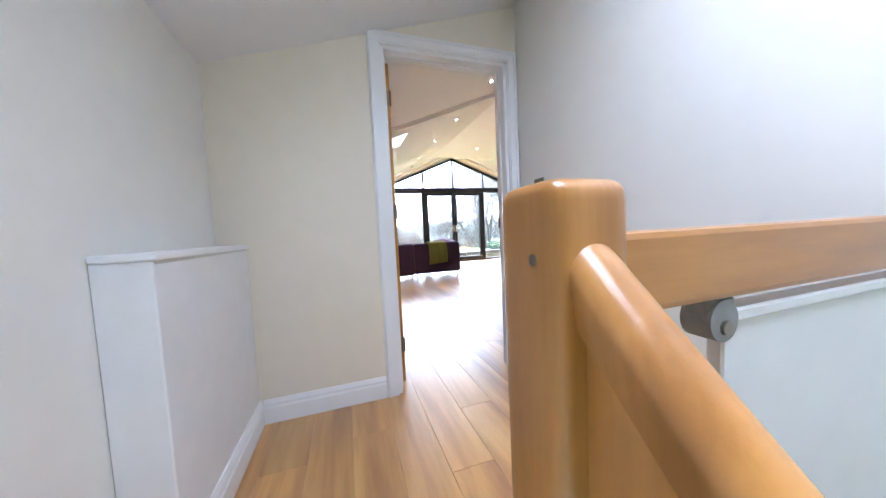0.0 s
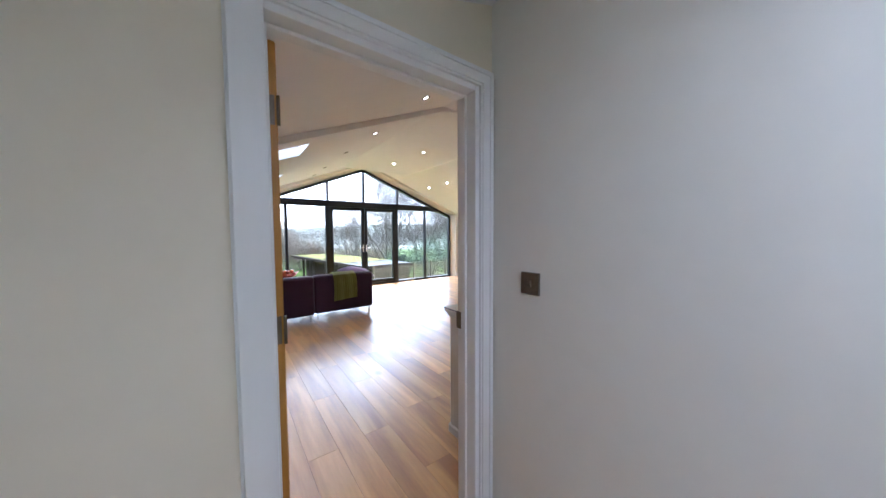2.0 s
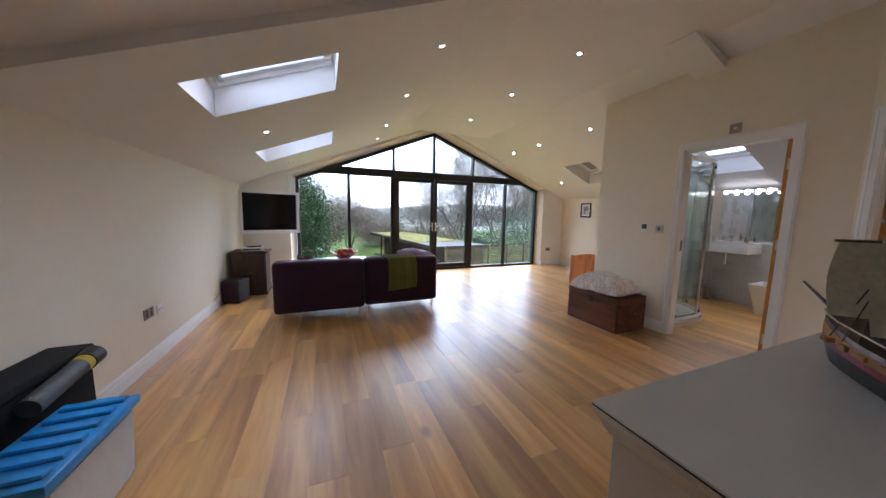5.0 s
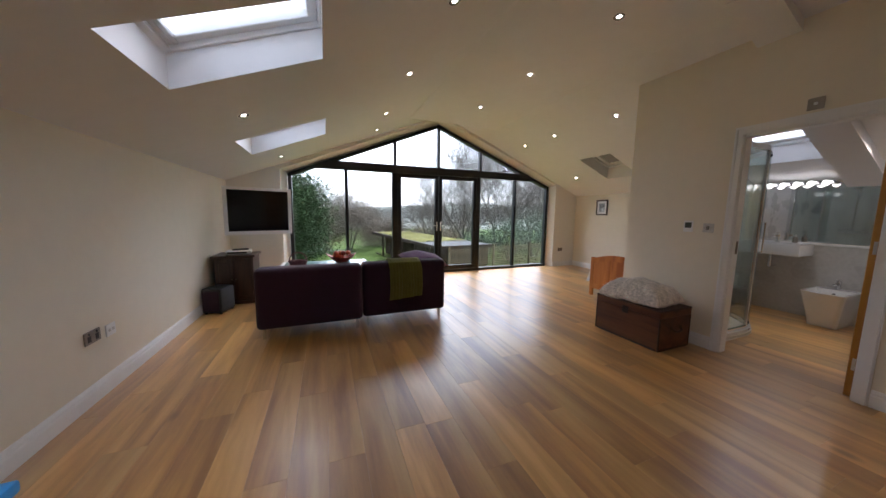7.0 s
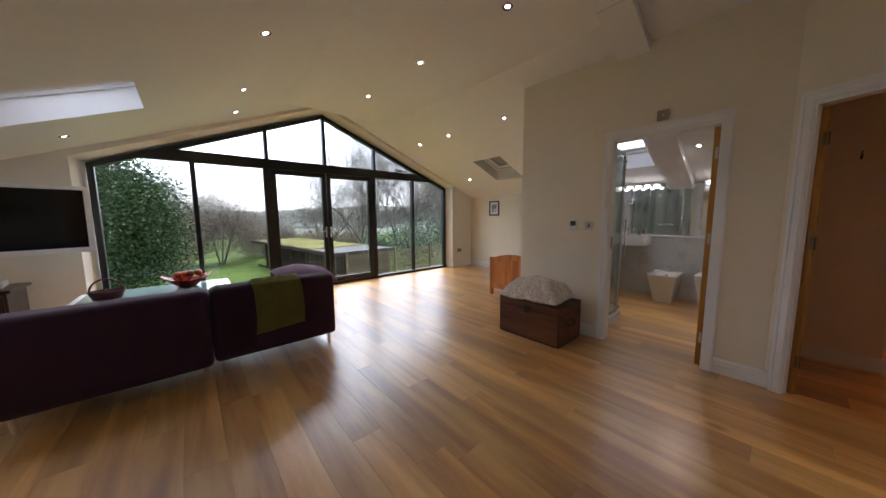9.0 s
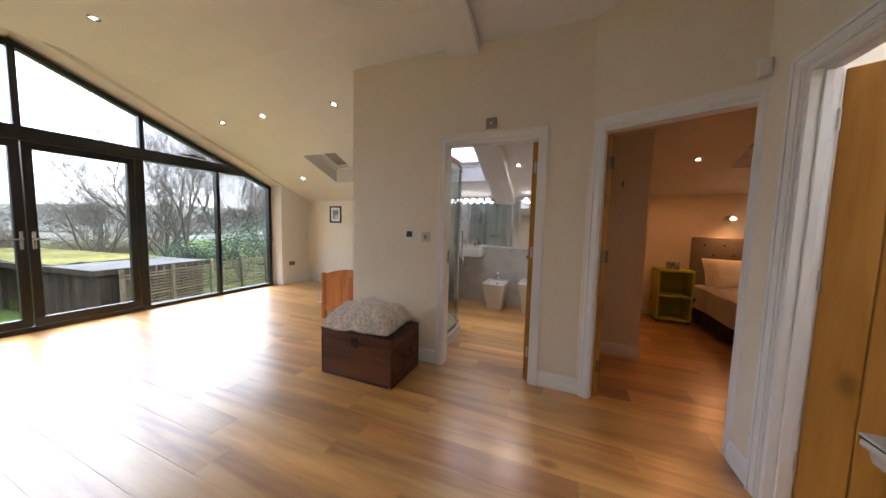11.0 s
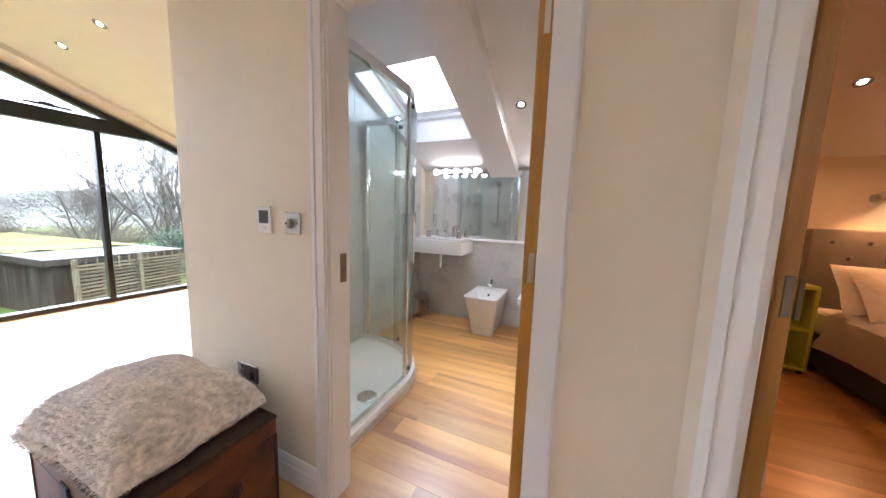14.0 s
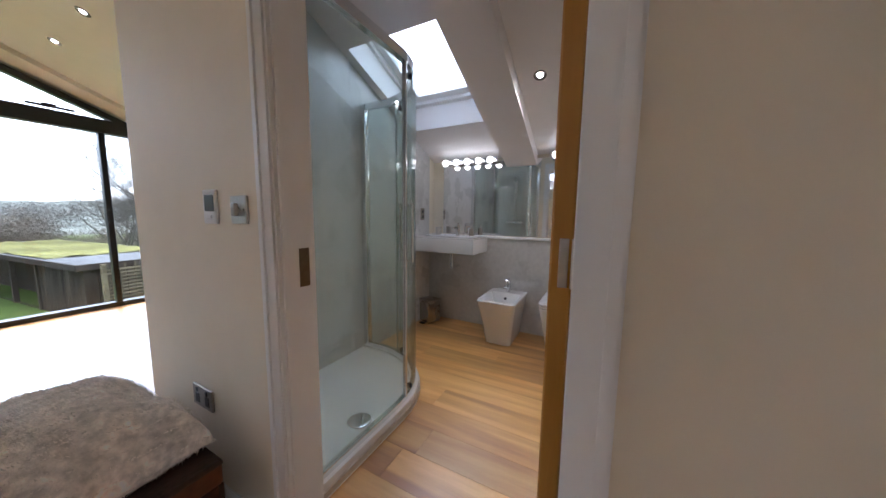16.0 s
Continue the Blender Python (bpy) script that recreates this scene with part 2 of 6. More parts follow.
def z_right(x):
    return 2.83 - 0.41 * (x - 4.37)


COLLAR = 2.96
XL, XR = 2.316, 4.053                 # where the slopes meet the flat strip


def slab(bm, x0, x1, zf, y0, y1, holes=(), thick=0.24):
    """A ceiling plane with thickness and rectangular wells through it."""
    xs = sorted({x0, x1, *[h[0] for h in holes], *[h[1] for h in holes]})
    ys = sorted({y0, y1, *[h[2] for h in holes], *[h[3] for h in holes]})
    vs = {}

    def v(x, y, top):
        k = (x, y, top)
        if k not in vs:
            vs[k] = bm.verts.new((x, y, zf(x) + (thick if top else 0)))
        return vs[k]

    def open_at(i, j):
        if not (0 <= i < len(xs) - 1 and 0 <= j < len(ys) - 1):
            return True
        cx, cy = (xs[i] + xs[i + 1]) / 2, (ys[j] + ys[j + 1]) / 2
        return any(h[0] < cx < h[1] and h[2] < cy < h[3] for h in holes)
    for i in range(len(xs) - 1):
        for j in range(len(ys) - 1):
            if open_at(i, j):
                continue
            a, b, c, d = xs[i], xs[i + 1], ys[j], ys[j + 1]
            bm.faces.new((v(a, c, 0), v(a, d, 0), v(b, d, 0), v(b, c, 0)))
            bm.faces.new((v(a, c, 1), v(b, c, 1), v(b, d, 1), v(a, d, 1)))
            for ni, nj, p, q in ((i - 1, j, (a, c), (a, d)), (i + 1, j, (b, d), (b, c)), (i, j - 1, (b, c), (a, c)), (i, j + 1, (a, d), (b, d))):
                if open_at(ni, nj):
                    bm.faces.new((v(*p, 0), v(*p, 1), v(*q, 1), v(*q, 0)))
    return bm


SKY_LEFT = [(0.0, 0.90, 4.17, 4.83), (0.0, 0.92, 6.28, 7.06)]
SKY_RIGHT = [(5.49, 6.26, 6.20, 6.86), (5.51, 6.37, 4.06, 4.78)]
bm = slab(B(), -0.9, XL, z_left, 1.70, 8.55, SKY_LEFT)
solid("ceiling_west", bm, M["ceiling_paint"], "white plastered sloping ceiling with roof windows", "ceiling", kind="structure")
bm = slab(B(), XR, 7.2, z_right, 2.86, 8.55, SKY_RIGHT)
slab(bm, XR, 4.47, z_right, 1.70, 2.86)
solid("ceiling_east", bm, M["ceiling_paint"], "white plastered sloping ceiling with roof windows", "ceiling", kind="structure")
bm = slab(B(), XL, XR, lambda x: COLLAR, 1.70, 7.62)
prism(bm, [(XL, 7.62, COLLAR), (XR, 7.62, COLLAR), (3.17, 8.35, 3.30)], (0, 0, 0.24))
prism(bm, [(XL, 7.62, COLLAR), (3.17, 8.35, 3.30), (3.17, 8.55, 3.30), (XL, 8.55, COLLAR)], (0, 0, 0.24))
prism(bm, [(XR, 7.62, COLLAR), (XR, 8.55, COLLAR), (3.17, 8.55, 3.30), (3.17, 8.35, 3.30)], (0, 0, 0.24))
solid("ceiling_collar", bm, M["ceiling_paint"], "flat white plastered strip along the roof ridge", "ceiling", kind="structure")
# boxed-in rafters that hang below the slopes
for nm, pts in (("beam_west", [(XW, 3.66, z_left(XW) + 0.02), (XL, 3.66, COLLAR + 0.02), (2.6, 3.66, COLLAR + 0.02), (2.6, 3.66, COLLAR - 0.004), (XL, 3.66, COLLAR - 0.055), (XW, 3.66, z_left(XW) - 0.065)]),
                ("beam_east", [(4.372, 3.66, z_right(4.372) + 0.02), (4.372, 3.66, z_right(4.372) - 0.085), (3.85, 3.66, COLLAR - 0.01), (3.85, 3.66, COLLAR + 0.02)])):
    bm = prism(B(), pts, (0, 0.26, 0))
    solid(nm, bm, M["ceiling_paint"], "plastered boxed rafter below the ceiling slope", "beam", kind="structure")
bm = slab(B(), -0.9, 1.3, lambda x: 1.83 + 0.332 * (x + 0.61), -3.2, SOUTH, [(0.05, 0.75, -0.6, 0.3)])
solid("ceiling_hall", bm, M["ceiling_paint"], "white sloping ceiling of the landing", "ceiling", kind="structure")


def z_bed(x):
    return 1.85 + 0.41 * (7.3 - x)


bm = slab(B(), 3.6, 7.5, z_bed, -1.6, 2.86, [(5.7, 6.68, 0.34, 1.04)], thick=0.16)
solid("ceiling_bedroom", bm, M["ceiling_paint"], "sloping bedroom ceiling with a shaded recess", "ceiling", kind="structure")


def wall(name, p0, p1, thick, height, openings=(), material="cream_paint", label="cream painted plaster wall", z0=-0.3):
    """A wall whose face runs from p0 to p1; thick goes to the left of that line (negative: to the right)."""
    m, length = run(p0, p1)
    bm = B()
    lo, hi = min(0, thick), max(0, thick)
    at = 0.0
    for s0, s1, top in sorted(openings):
        if s0 > at:
            box(bm, (at, lo, z0), (s0, hi, height))
        box(bm, (s0, lo, top), (s1, hi, height))
        at = s1
    if at < length:
        box(bm, (at, lo, z0), (length, hi, height))
    return solid(name, bm, M[material], label, "wall", kind="structure", m=m)


def wall_under(name, y0, y1, x0, x1, zf, material="cream_paint", label="cream painted plaster wall"):
    bm = prism(B(), [(x0, y0, -0.3), (x1, y0, -0.3), (x1, y0, zf(x1) + 0.05), (x0, y0, zf(x0) + 0.05)], (0, y1 - y0, 0))
    return solid(name, bm, M[material], label, "wall", kind="structure")


HD0, HD1 = 0.200, 1.006               # hall door opening
wall("wall_west", (XW, 1.775), (XW, 8.6), 0.25, 2.0)
wall("wall_east", (XE, 2.95), (XE, 8.6), -0.25, 2.0)
wall("wall_south", (-0.80, SOUTH), (2.72, SOUTH), 0.12, 3.05, [(HD0 + 0.80, HD1 + 0.80, 2.03)], label="cream plaster wall between landing and living room")
wall("wall_south_jog", (2.72, 1.62), (2.72, 1.98), 0.1, 3.05)
wall("wall_south_east", (2.62, 1.98), (4.02, 1.98), -0.1, 3.05, [(0.36, 1.10, 2.03)])
wall("wall_hall_west", (-0.66, -3.2), (-0.66, SOUTH), 0.2, 2.1, material="hall_paint", label="pale plaster wall of the landing")
wall("wall_hall_east", (1.082, SOUTH), (1.082, -3.2), 0.12, 2.7, material="hall_paint", label="pale plaster wall of the landing", z0=-2.8)
wall("wall_hall_back", (1.082, -3.2), (-0.66, -3.2), 0.2, 2.7, material="hall_paint", label="pale plaster wall of the stairwell", z0=-2.8)
BD0, BD1 = 3.14, 3.92                 # bathroom door opening
wall("wall_bathroom_west", (4.37, 2.78), (4.37, 4.95), -0.1, 2.9, [(BD0 - 2.78, BD1 - 2.78, 2.03)])
wall_under("wall_bathroom_north", 4.855, 4.95, 4.47, XE, z_right)
wall_under("wall_bathroom_south", 2.86, 2.96, 4.47, 7.3, lambda x: z_bed(x))
P0, P1 = (4.37, 2.78), (3.99, 1.93)   # the slanting wall with the bedroom door
wall("wall_bedroom_door", P0, P1, 0.1, 3.3, [(0.10, 0.86, 2.03)])
wall("wall_bedroom_east", (7.3, -1.6), (7.3, 2.96), -0.2, 2.1)
wall("wall_bedroom_west", (3.9, 1.9), (3.9, -1.6), 0.1, 3.4)
wall("wall_bedroom_south", (3.8, -1.6), (7.4, -1.6), -0.1, 3.4)
wall("wall_closet", (3.9, 0.2), (2.5, 0.2), 0.1, 3.05)
wall("wall_closet_west", (2.5, 0.2), (2.5, 1.7), 0.1, 3.05)
# boxed corner inside the bedroom
bm = box(B(), (5.33, 2.16, 0), (5.95, 2.86, 2.25), 0.004)
solid("wall_bedroom_box", bm, M["cream_paint"], "boxed-in plaster corner inside the bedroom", "wall", kind="structure")

solid("box_cap", box(B(), (5.32, 2.148, 2.25), (5.96, 2.86, 2.275), 0.004), M["cream_paint"], "thin painted cap on the boxed-in corner", "trim", kind="structure")

# gable wall: ring between the roof line and the glazed opening, with a splayed reveal
W0, W1, WA = 0.27, 6.12, 3.155        # glazing: left, right and apex x
ZW, ZA = 1.995, 3.157


def z_win(x):
    return ZW + (ZA - ZW) * (x - W0) / (WA - W0) if x < WA else ZW + (ZA - ZW) * (W1 - x) / (W1 - WA)


bm = B()
outer = [(-0.9, -0.3), (-0.9, 1.75), (3.17, 3.42), (7.2, 1.75), (7.2, -0.3)]
front = [(W0 - 0.10, -0.3), (W0 - 0.10, ZW + 0.045), (WA, ZA + 0.095), (W1 + 0.10, ZW + 0.045), (W1 + 0.10, -0.3)]
back = [(W0, -0.3), (W0, ZW), (WA, ZA), (W1, ZW), (W1, -0.3)]
R = [[bm.verts.new((x, y, z)) for x, z in ring] for ring, y in ((outer, YN), (front, YN), (back, 8.52), (outer, 8.52))]
for a, b in ((0, 1), (1, 2), (2, 3), (3, 0)):
    for i in range(4):
        bm.faces.new((R[a][i], R[a][i + 1], R[b][i + 1], R[b][i]))
solid("wall_north", bm, M["hall_paint"], "cream gable wall with white splayed reveals round the glazing", "wall", kind="structure")

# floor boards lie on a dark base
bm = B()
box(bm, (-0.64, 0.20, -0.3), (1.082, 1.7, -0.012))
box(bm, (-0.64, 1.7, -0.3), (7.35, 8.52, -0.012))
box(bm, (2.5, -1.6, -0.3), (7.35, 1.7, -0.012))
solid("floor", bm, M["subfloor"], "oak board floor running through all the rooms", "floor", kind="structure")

# ---- glazed gable ----
gw = thing("window_1", pose(0, 8.45, 0), "black-framed glazed gable with French doors to the garden", "window", kind="structure")
F0, F1 = -0.045, 0.045


def bar(name, pts, parent=gw, y0=F0, y1=F1):
    return part(name, prism(B(), [(x, y0, z) for x, z in pts], (0, y1 - y0, 0)), M["black_frame"], parent)


def post(name, x, w, z0, z1, parent=gw, y0=F0, y1=F1):
    bm = box(B(), (x - w / 2, y0, z0), (x + w / 2, y1, z1), 0.006)
    return part(name, bm, M["black_frame"], parent)


FW = 0.05
bar("frame_head", [(W0, ZW), (WA, ZA), (WA, ZA - FW * 1.3), (W0, ZW - FW * 1.3)])
bar("frame_head", [(WA, ZA), (W1, ZW), (W1, ZW - FW * 1.3), (WA, ZA - FW * 1.3)])
post("frame_jamb", W0 + 0.03, 0.06, 0, ZW - 0.02)
post("frame_jamb", W1 - 0.03, 0.06, 0, ZW - 0.02)
bar("frame_sill", [(W0, 0.0), (W1, 0.0), (W1, 0.055), (W0, 0.055)], y0=-0.055, y1=0.06)
bar("transom", [(0.72, 2.115), (5.72, 2.115), (5.42, 2.27), (0.98, 2.27)], y0=-0.06, y1=0.06)
for x, w in ((1.27, 0.06), (2.213, 0.11), (4.135, 0.10), (5.137, 0.055)):
    post("mullion", x, w, 0.05, 2.12)
for x in (2.222, 3.165, 4.18):
    post("upper_mullion", x, 0.055, 2.26, z_win(x) - 0.03)


def pane(name, pts, parent=gw, y=0.0):
    ob = part(name, prism(B(), [(x, y - 0.004, z) for x, z in pts], (0, 0.008, 0)), M["window_glass"], parent)
    ob.visible_shadow = False
    return ob


for a, b in ((0.32, 1.25), (1.29, 2.165), (4.18, 5.115), (5.16, 6.07)):
    za, zb = min(2.13, z_win(a) - 0.03), min(2.13, z_win(b) - 0.03)
    pts = [(a, 0.05), (b, 0.05), (b, zb)]
    if a < 0.5:
        pts.append((0.70, 2.13))
    if b > 6:
        pts = [(a, 0.05), (b, 0.05), (b, zb), (5.74, 2.13)]
        pts.append((a, 2.13))
    else:
        pts.append((a, za))
    pane("pane", pts)
pane("pane", [(1.08, 2.26), (2.20, 2.26), (2.20, z_win(2.20) - 0.04)])
pane("pane", [(2.24, 2.26), (3.145, 2.26), (3.145, z_win(3.145) - 0.04), (2.24, z_win(2.24) - 0.04)])
pane("pane", [(3.185, 2.26), (4.155, 2.26), (4.155, z_win(4.155) - 0.04), (3.185, z_win(3.185) - 0.04)])
pane("pane", [(4.205, 2.26), (5.3, 2.26), (4.205, z_win(4.205) - 0.04)])
# the two French doors
for a, b, side in ((2.268, 3.165, 1), (3.175, 4.085, -1)):
    leaf = part("door_leaf", box(B(), (a, -0.04, 0.06), (b, 0.03, 0.15), 0.005), M["black_frame"], gw, "black glazed French door leaf")
    part("top_rail", box(B(), (a, -0.04, 2.035), (b, 0.03, 2.115), 0.005), M["black_frame"], leaf)
    for x0, x1 in ((a, a + 0.075), (b - 0.075, b)):
        part("stile", box(B(), (x0, -0.04, 0.15), (x1, 0.03, 2.035), 0.005), M["black_frame"], leaf)
    g = part("pane", box(B(), (a + 0.075, -0.004, 0.15), (b - 0.075, 0.004, 2.035)), M["window_glass"], leaf)
    g.visible_shadow = False
    hx = b - 0.037 if side > 0 else a + 0.037
    hb = box(B(), (hx - 0.014, -0.052, 0.93), (hx + 0.014, -0.04, 1.13), 0.004)
    rod(hb, (hx, -0.05, 1.05), (hx, -0.085, 1.05), 0.009)
    box(hb, (hx - 0.012, -0.098, 1.03) if side < 0 else (hx - 0.10, -0.098, 1.035), (hx + 0.10, -0.08, 1.055) if side < 0 else (hx + 0.012, -0.08, 1.055), 0.005)
    part("handle", hb, M["chrome"], leaf, "chrome lever handle")
# window catch on the transom
cb = box(B(), (4.62, -0.075, 2.285), (4.95, -0.05, 2.31), 0.006)
box(cb, (4.72, -0.09, 2.30), (4.82, -0.06, 2.325), 0.006)
part("catch", cb, M["dark_plastic"], gw, "black vent catch")

# ---- roof windows ----


def roof_window(name, hole, zf, label="white roof window in a plastered well", blind="", thick=0.24):
    x0, x1, y0, y1 = hole
    a = math.atan2(zf(x1) - zf(x0), x1 - x0)
    cx, cy = (x0 + x1) / 2, (y0 + y1) / 2
    w, h = (x1 - x0) / math.cos(a), y1 - y0
    t = thing(name, Matrix.Translation((cx, cy, zf(cx) + thick)) @ Matrix.Rotation(-a, 4, "Y"), label, "roof window", kind="structure")
    W, H = w / 2, h / 2
    for nm, o, f, z0, z1 in (("outer_frame", 0.02, 0.05, -0.03, 0.05), ("sash", -0.03, 0.065, 0.0, 0.06)):
        for lo, hi in (((-W - o, -H - o), (W + o, -H - o + f)), ((-W - o, H + o - f), (W + o, H + o)), ((-W - o, -H - o + f), (-W - o + f, H + o - f)), ((W + o - f, -H - o + f), (W + o, H + o - f))):
            part(nm, box(B(), (*lo, z0), (*hi, z1), 0.005), M["white_gloss"], t)
    part("control_bar", box(B(), (-W + 0.06, -H + 0.05, -0.015), (-W + 0.09, H - 0.05, 0.0), 0.004), M["steel"], t)
    g = part("pane", box(B(), (-W + 0.03, -H + 0.03, 0.03), (W - 0.03, H - 0.03, 0.04)), M[blind or "window_glass"], t)
    g.visible_shadow = bool(blind)
    return t


mat("grey_blind", (0.30, 0.30, 0.29), 0.9, grain=(90, 0.1))
mat("blind_cloth", (0.52, 0.47, 0.39), 0.9, grain=(90, 0.2))
for i, h in enumerate(SKY_LEFT):
    roof_window("window_%d" % (i + 2), h, z_left)
for i, h in enumerate(SKY_RIGHT):
    roof_window("window_%d" % (i + 4), h, z_right, blind="grey_blind" if i == 0 else "")
roof_window("window_6", (5.7, 6.68, 0.34, 1.04), z_bed, "roof window with a drawn pale blind", blind="blind_cloth", thick=0.16)
hz = lambda x: 1.83 + 0.332 * (x + 0.61)
# unseen roof window, assumed over the landing, with an area lamp added as fill
roof_window("window_7", (0.05, 0.75, -0.6, 0.3), hz)
lamp("stair_daylight", "AREA", Matrix.Translation((0.4, -0.15, hz(0.4) + 0.2)) @ Matrix.Rotation(-math.atan(0.332), 4, "Y"), 1.1, (0.95, 0.97, 1.0), size=0.62, size_y=0.9)

# ---- doors, trim ----
PROFILE = ((0.0, 0.070, 0.012), (0.008, 0.056, 0.019), (0.046, 0.062, 0.026))


def casing(door, width, top, face_y, sign):
    """Moulded architrave round an opening of that width, on one face of its wall."""
    for nm in ("left", "right", "head"):
        bm = B()
        for o0, o1, d in PROFILE:
            ya, yb = sorted((face_y, face_y + sign * d))
            if nm == "left":
                pts = [(-o1, ya, 0), (-o0, ya, 0), (-o0, ya, top + o0), (-o1, ya, top + o1)]
            elif nm == "right":
                pts = [(width + o0, ya, 0), (width + o1, ya, 0), (width + o1, ya, top + o1), (width + o0, ya, top + o0)]
            else:
                pts = [(-o0, ya, top + o0), (width + o0, ya, top + o0), (width + o1, ya, top + o1), (-o1, ya, top + o1)]
            prism(bm, pts, (0, yb - ya, 0))
        part("architrave", bm, M["white_gloss"], door)


def doorway(name, m, width, top, depth, label, stop_at=0.5, stops=True, lin=0.022):
    """White-painted lining and architraves. Local x along the wall, y into it, from face 0 to depth."""
    d = thing(name, m, label, "door", kind="structure")
    casing(d, width, top, 0.0, -1)
    casing(d, width, top, depth, 1)
    for lo, hi in (((-0.002, 0, 0), (lin, depth, top)), ((width - lin, 0, 0), (width + 0.002, depth, top)), ((lin, 0, top - 0.022), (width - lin, depth, top + 0.002))):
        part("lining", box(B(), lo, hi, 0.002), M["white_gloss"], d)
    s = depth * stop_at
    for lo, hi in () if not stops else (((0.022, s, 0), (0.034, s + 0.03, top - 0.022)), ((width - 0.034, s, 0), (width - 0.022, s + 0.03, top - 0.022)), ((0.034, s, top - 0.034), (width - 0.034, s + 0.03, top - 0.022))):
        part("door_stop", box(B(), lo, hi, 0.002), M["white_gloss"], d)
    return d


def lever(bm_parent, x, z, y, sign, back):
    """Chrome lever on a round rose. back: the way the lever points along x."""
    bm = rod(B(), (x, y, z), (x, y + sign * 0.010, z), 0.026, seg=20)
    rod(bm, (x, y + sign * 0.008, z), (x, y + sign * 0.055, z), 0.010)
    tube(bm, [(x, y + sign * 0.055, z), (x + back * 0.03, y + sign * 0.060, z), (x + back * 0.075, y + sign * 0.060, z - 0.004), (x + back * 0.125, y + sign * 0.052, z - 0.010)], [0.011, 0.011, 0.010, 0.008], seg=10)
    return part("handle", bm, M["chrome"], bm_parent, "chrome lever handle", smooth=True)


def plank_door(name, m, width, height, parent, label, planks=5, hinge="steel"):
    """Ledged oak leaf with vertical V-grooves. Local x from the hinge, y through its thickness (0 to 0.04)."""
    leaf = part(name, box(B(), (0.001, 0.011, 0.001), (width - 0.001, 0.029, height - 0.001)), M["oak_door"], parent, label, m=m)
    w = width / planks
    for i in range(planks):
        part("plank", box(B(), (i * w + (0.0018 if i else 0), 0, 0.0), ((i + 1) * w - (0.0018 if i < planks - 1 else 0), 0.040, height), 0.004), M["oak_door"], leaf)
    for z in (0.2, 1.05, 1.74):
        hb = box(B(), (-0.003, 0.008, z), (0.0015, 0.024, z + 0.09), 0.001)
        rod(hb, (-0.004, -0.002, z), (-0.004, -0.002, z + 0.09), 0.005)
        part("hinge", hb, M[hinge], leaf, "brushed steel hinge")
    lever(leaf, width - 0.06, 1.0, 0.0, -1, -1)
    lever(leaf, width - 0.06, 1.0, 0.04, 1, -1)
    part("latch_plate", box(B(), (width - 0.001, 0.010, 0.92), (width + 0.002, 0.030, 1.08), 0.0008), M["steel"], leaf)
    return leaf


# hall door, open into the room against its left side
d1 = doorway("door_1", Matrix.Translation((HD0, SOUTH, 0)), HD1 - HD0, 2.03, 0.12, "white door frame with an open oak plank door", 0.45)
plank_door("door_leaf", Matrix.Translation((0.018, 0.122, 0.006)) @ Matrix.Rotation(radians(90.8), 4, "Z") @ Matrix.Translation((0, -0.045, 0)), 0.755, 1.995, d1, "golden oak plank door standing open", planks=7, hinge="bronze")
part("strike_plate", box(B(), (HD1 - HD0 - 0.0245, 0.09, 0.965), (HD1 - HD0 - 0.0215, 0.128, 1.045), 0.001), M["bronze"], d1, "bronze strike plate")
# bathroom sliding-in oak door, folded back inside
m, _ = run((4.37, BD1), (4.37, BD0))
d2 = doorway("door_2", m, BD1 - BD0, 2.03, 0.10, "white door frame to the bathroom with its oak door open", stops=False, lin=0.007)
plank_door("door_leaf", Matrix.Translation((BD1 - BD0 - 0.009, 0.040, 0.006)) @ Matrix.Rotation(radians(91), 4, "Z"), 0.72, 1.99, d2, "oak plank door swung open into the bathroom")
part("strike_plate", box(B(), (0.0065, 0.05, 0.96), (0.0095, 0.085, 1.08), 0.001), M["bronze"], d2, "bronze strike plate")
# bedroom door in the slanting wall
m, _ = run(P0, P1)
d3 = doorway("door_3", m @ Matrix.Translation((0.10, 0, 0)), 0.76, 2.03, 0.10, "white door frame to the bedroom with its oak door open", stops=False, lin=0.007)
plank_door("door_leaf", Matrix.Translation((0.010, 0.045, 0.006)) @ Matrix.Rotation(radians(122), 4, "Z") @ Matrix.Translation((0, -0.04, 0)), 0.71, 1.99, d3, "oak plank door swung open into the bedroom", hinge="bronze")
# third door, beside the white sideboard
m, _ = run((3.72, 1.98), (2.98, 1.98))
d4 = doorway("door_4", m, 0.74, 2.03, 0.10, "white door frame with an oak door ajar to a dark closet", 0.4)
plank_door("door_leaf", Matrix.Translation((0.026, 0.105, 0.006)) @ Matrix.Rotation(radians(62), 4, "Z"), 0.70, 1.99, d4, "oak plank door standing ajar")


def baseboard(p0, p1, h=0.125):
    """Moulded white skirting along p0 to p1, standing out to the right of that line."""
    m, length = run(p0, p1)
    pts = [(0, 0, 0.001), (0, -0.018, 0.001), (0, -0.018, h * 0.66), (0, -0.013, h * 0.74), (0, -0.014, h * 0.84), (0, -0.006, h), (0, 0, h)]
    return solid("baseboard", prism(B(), pts, (length, 0, 0)), M["white_gloss"], "white moulded skirting board", "skirting board", kind="structure", m=m)


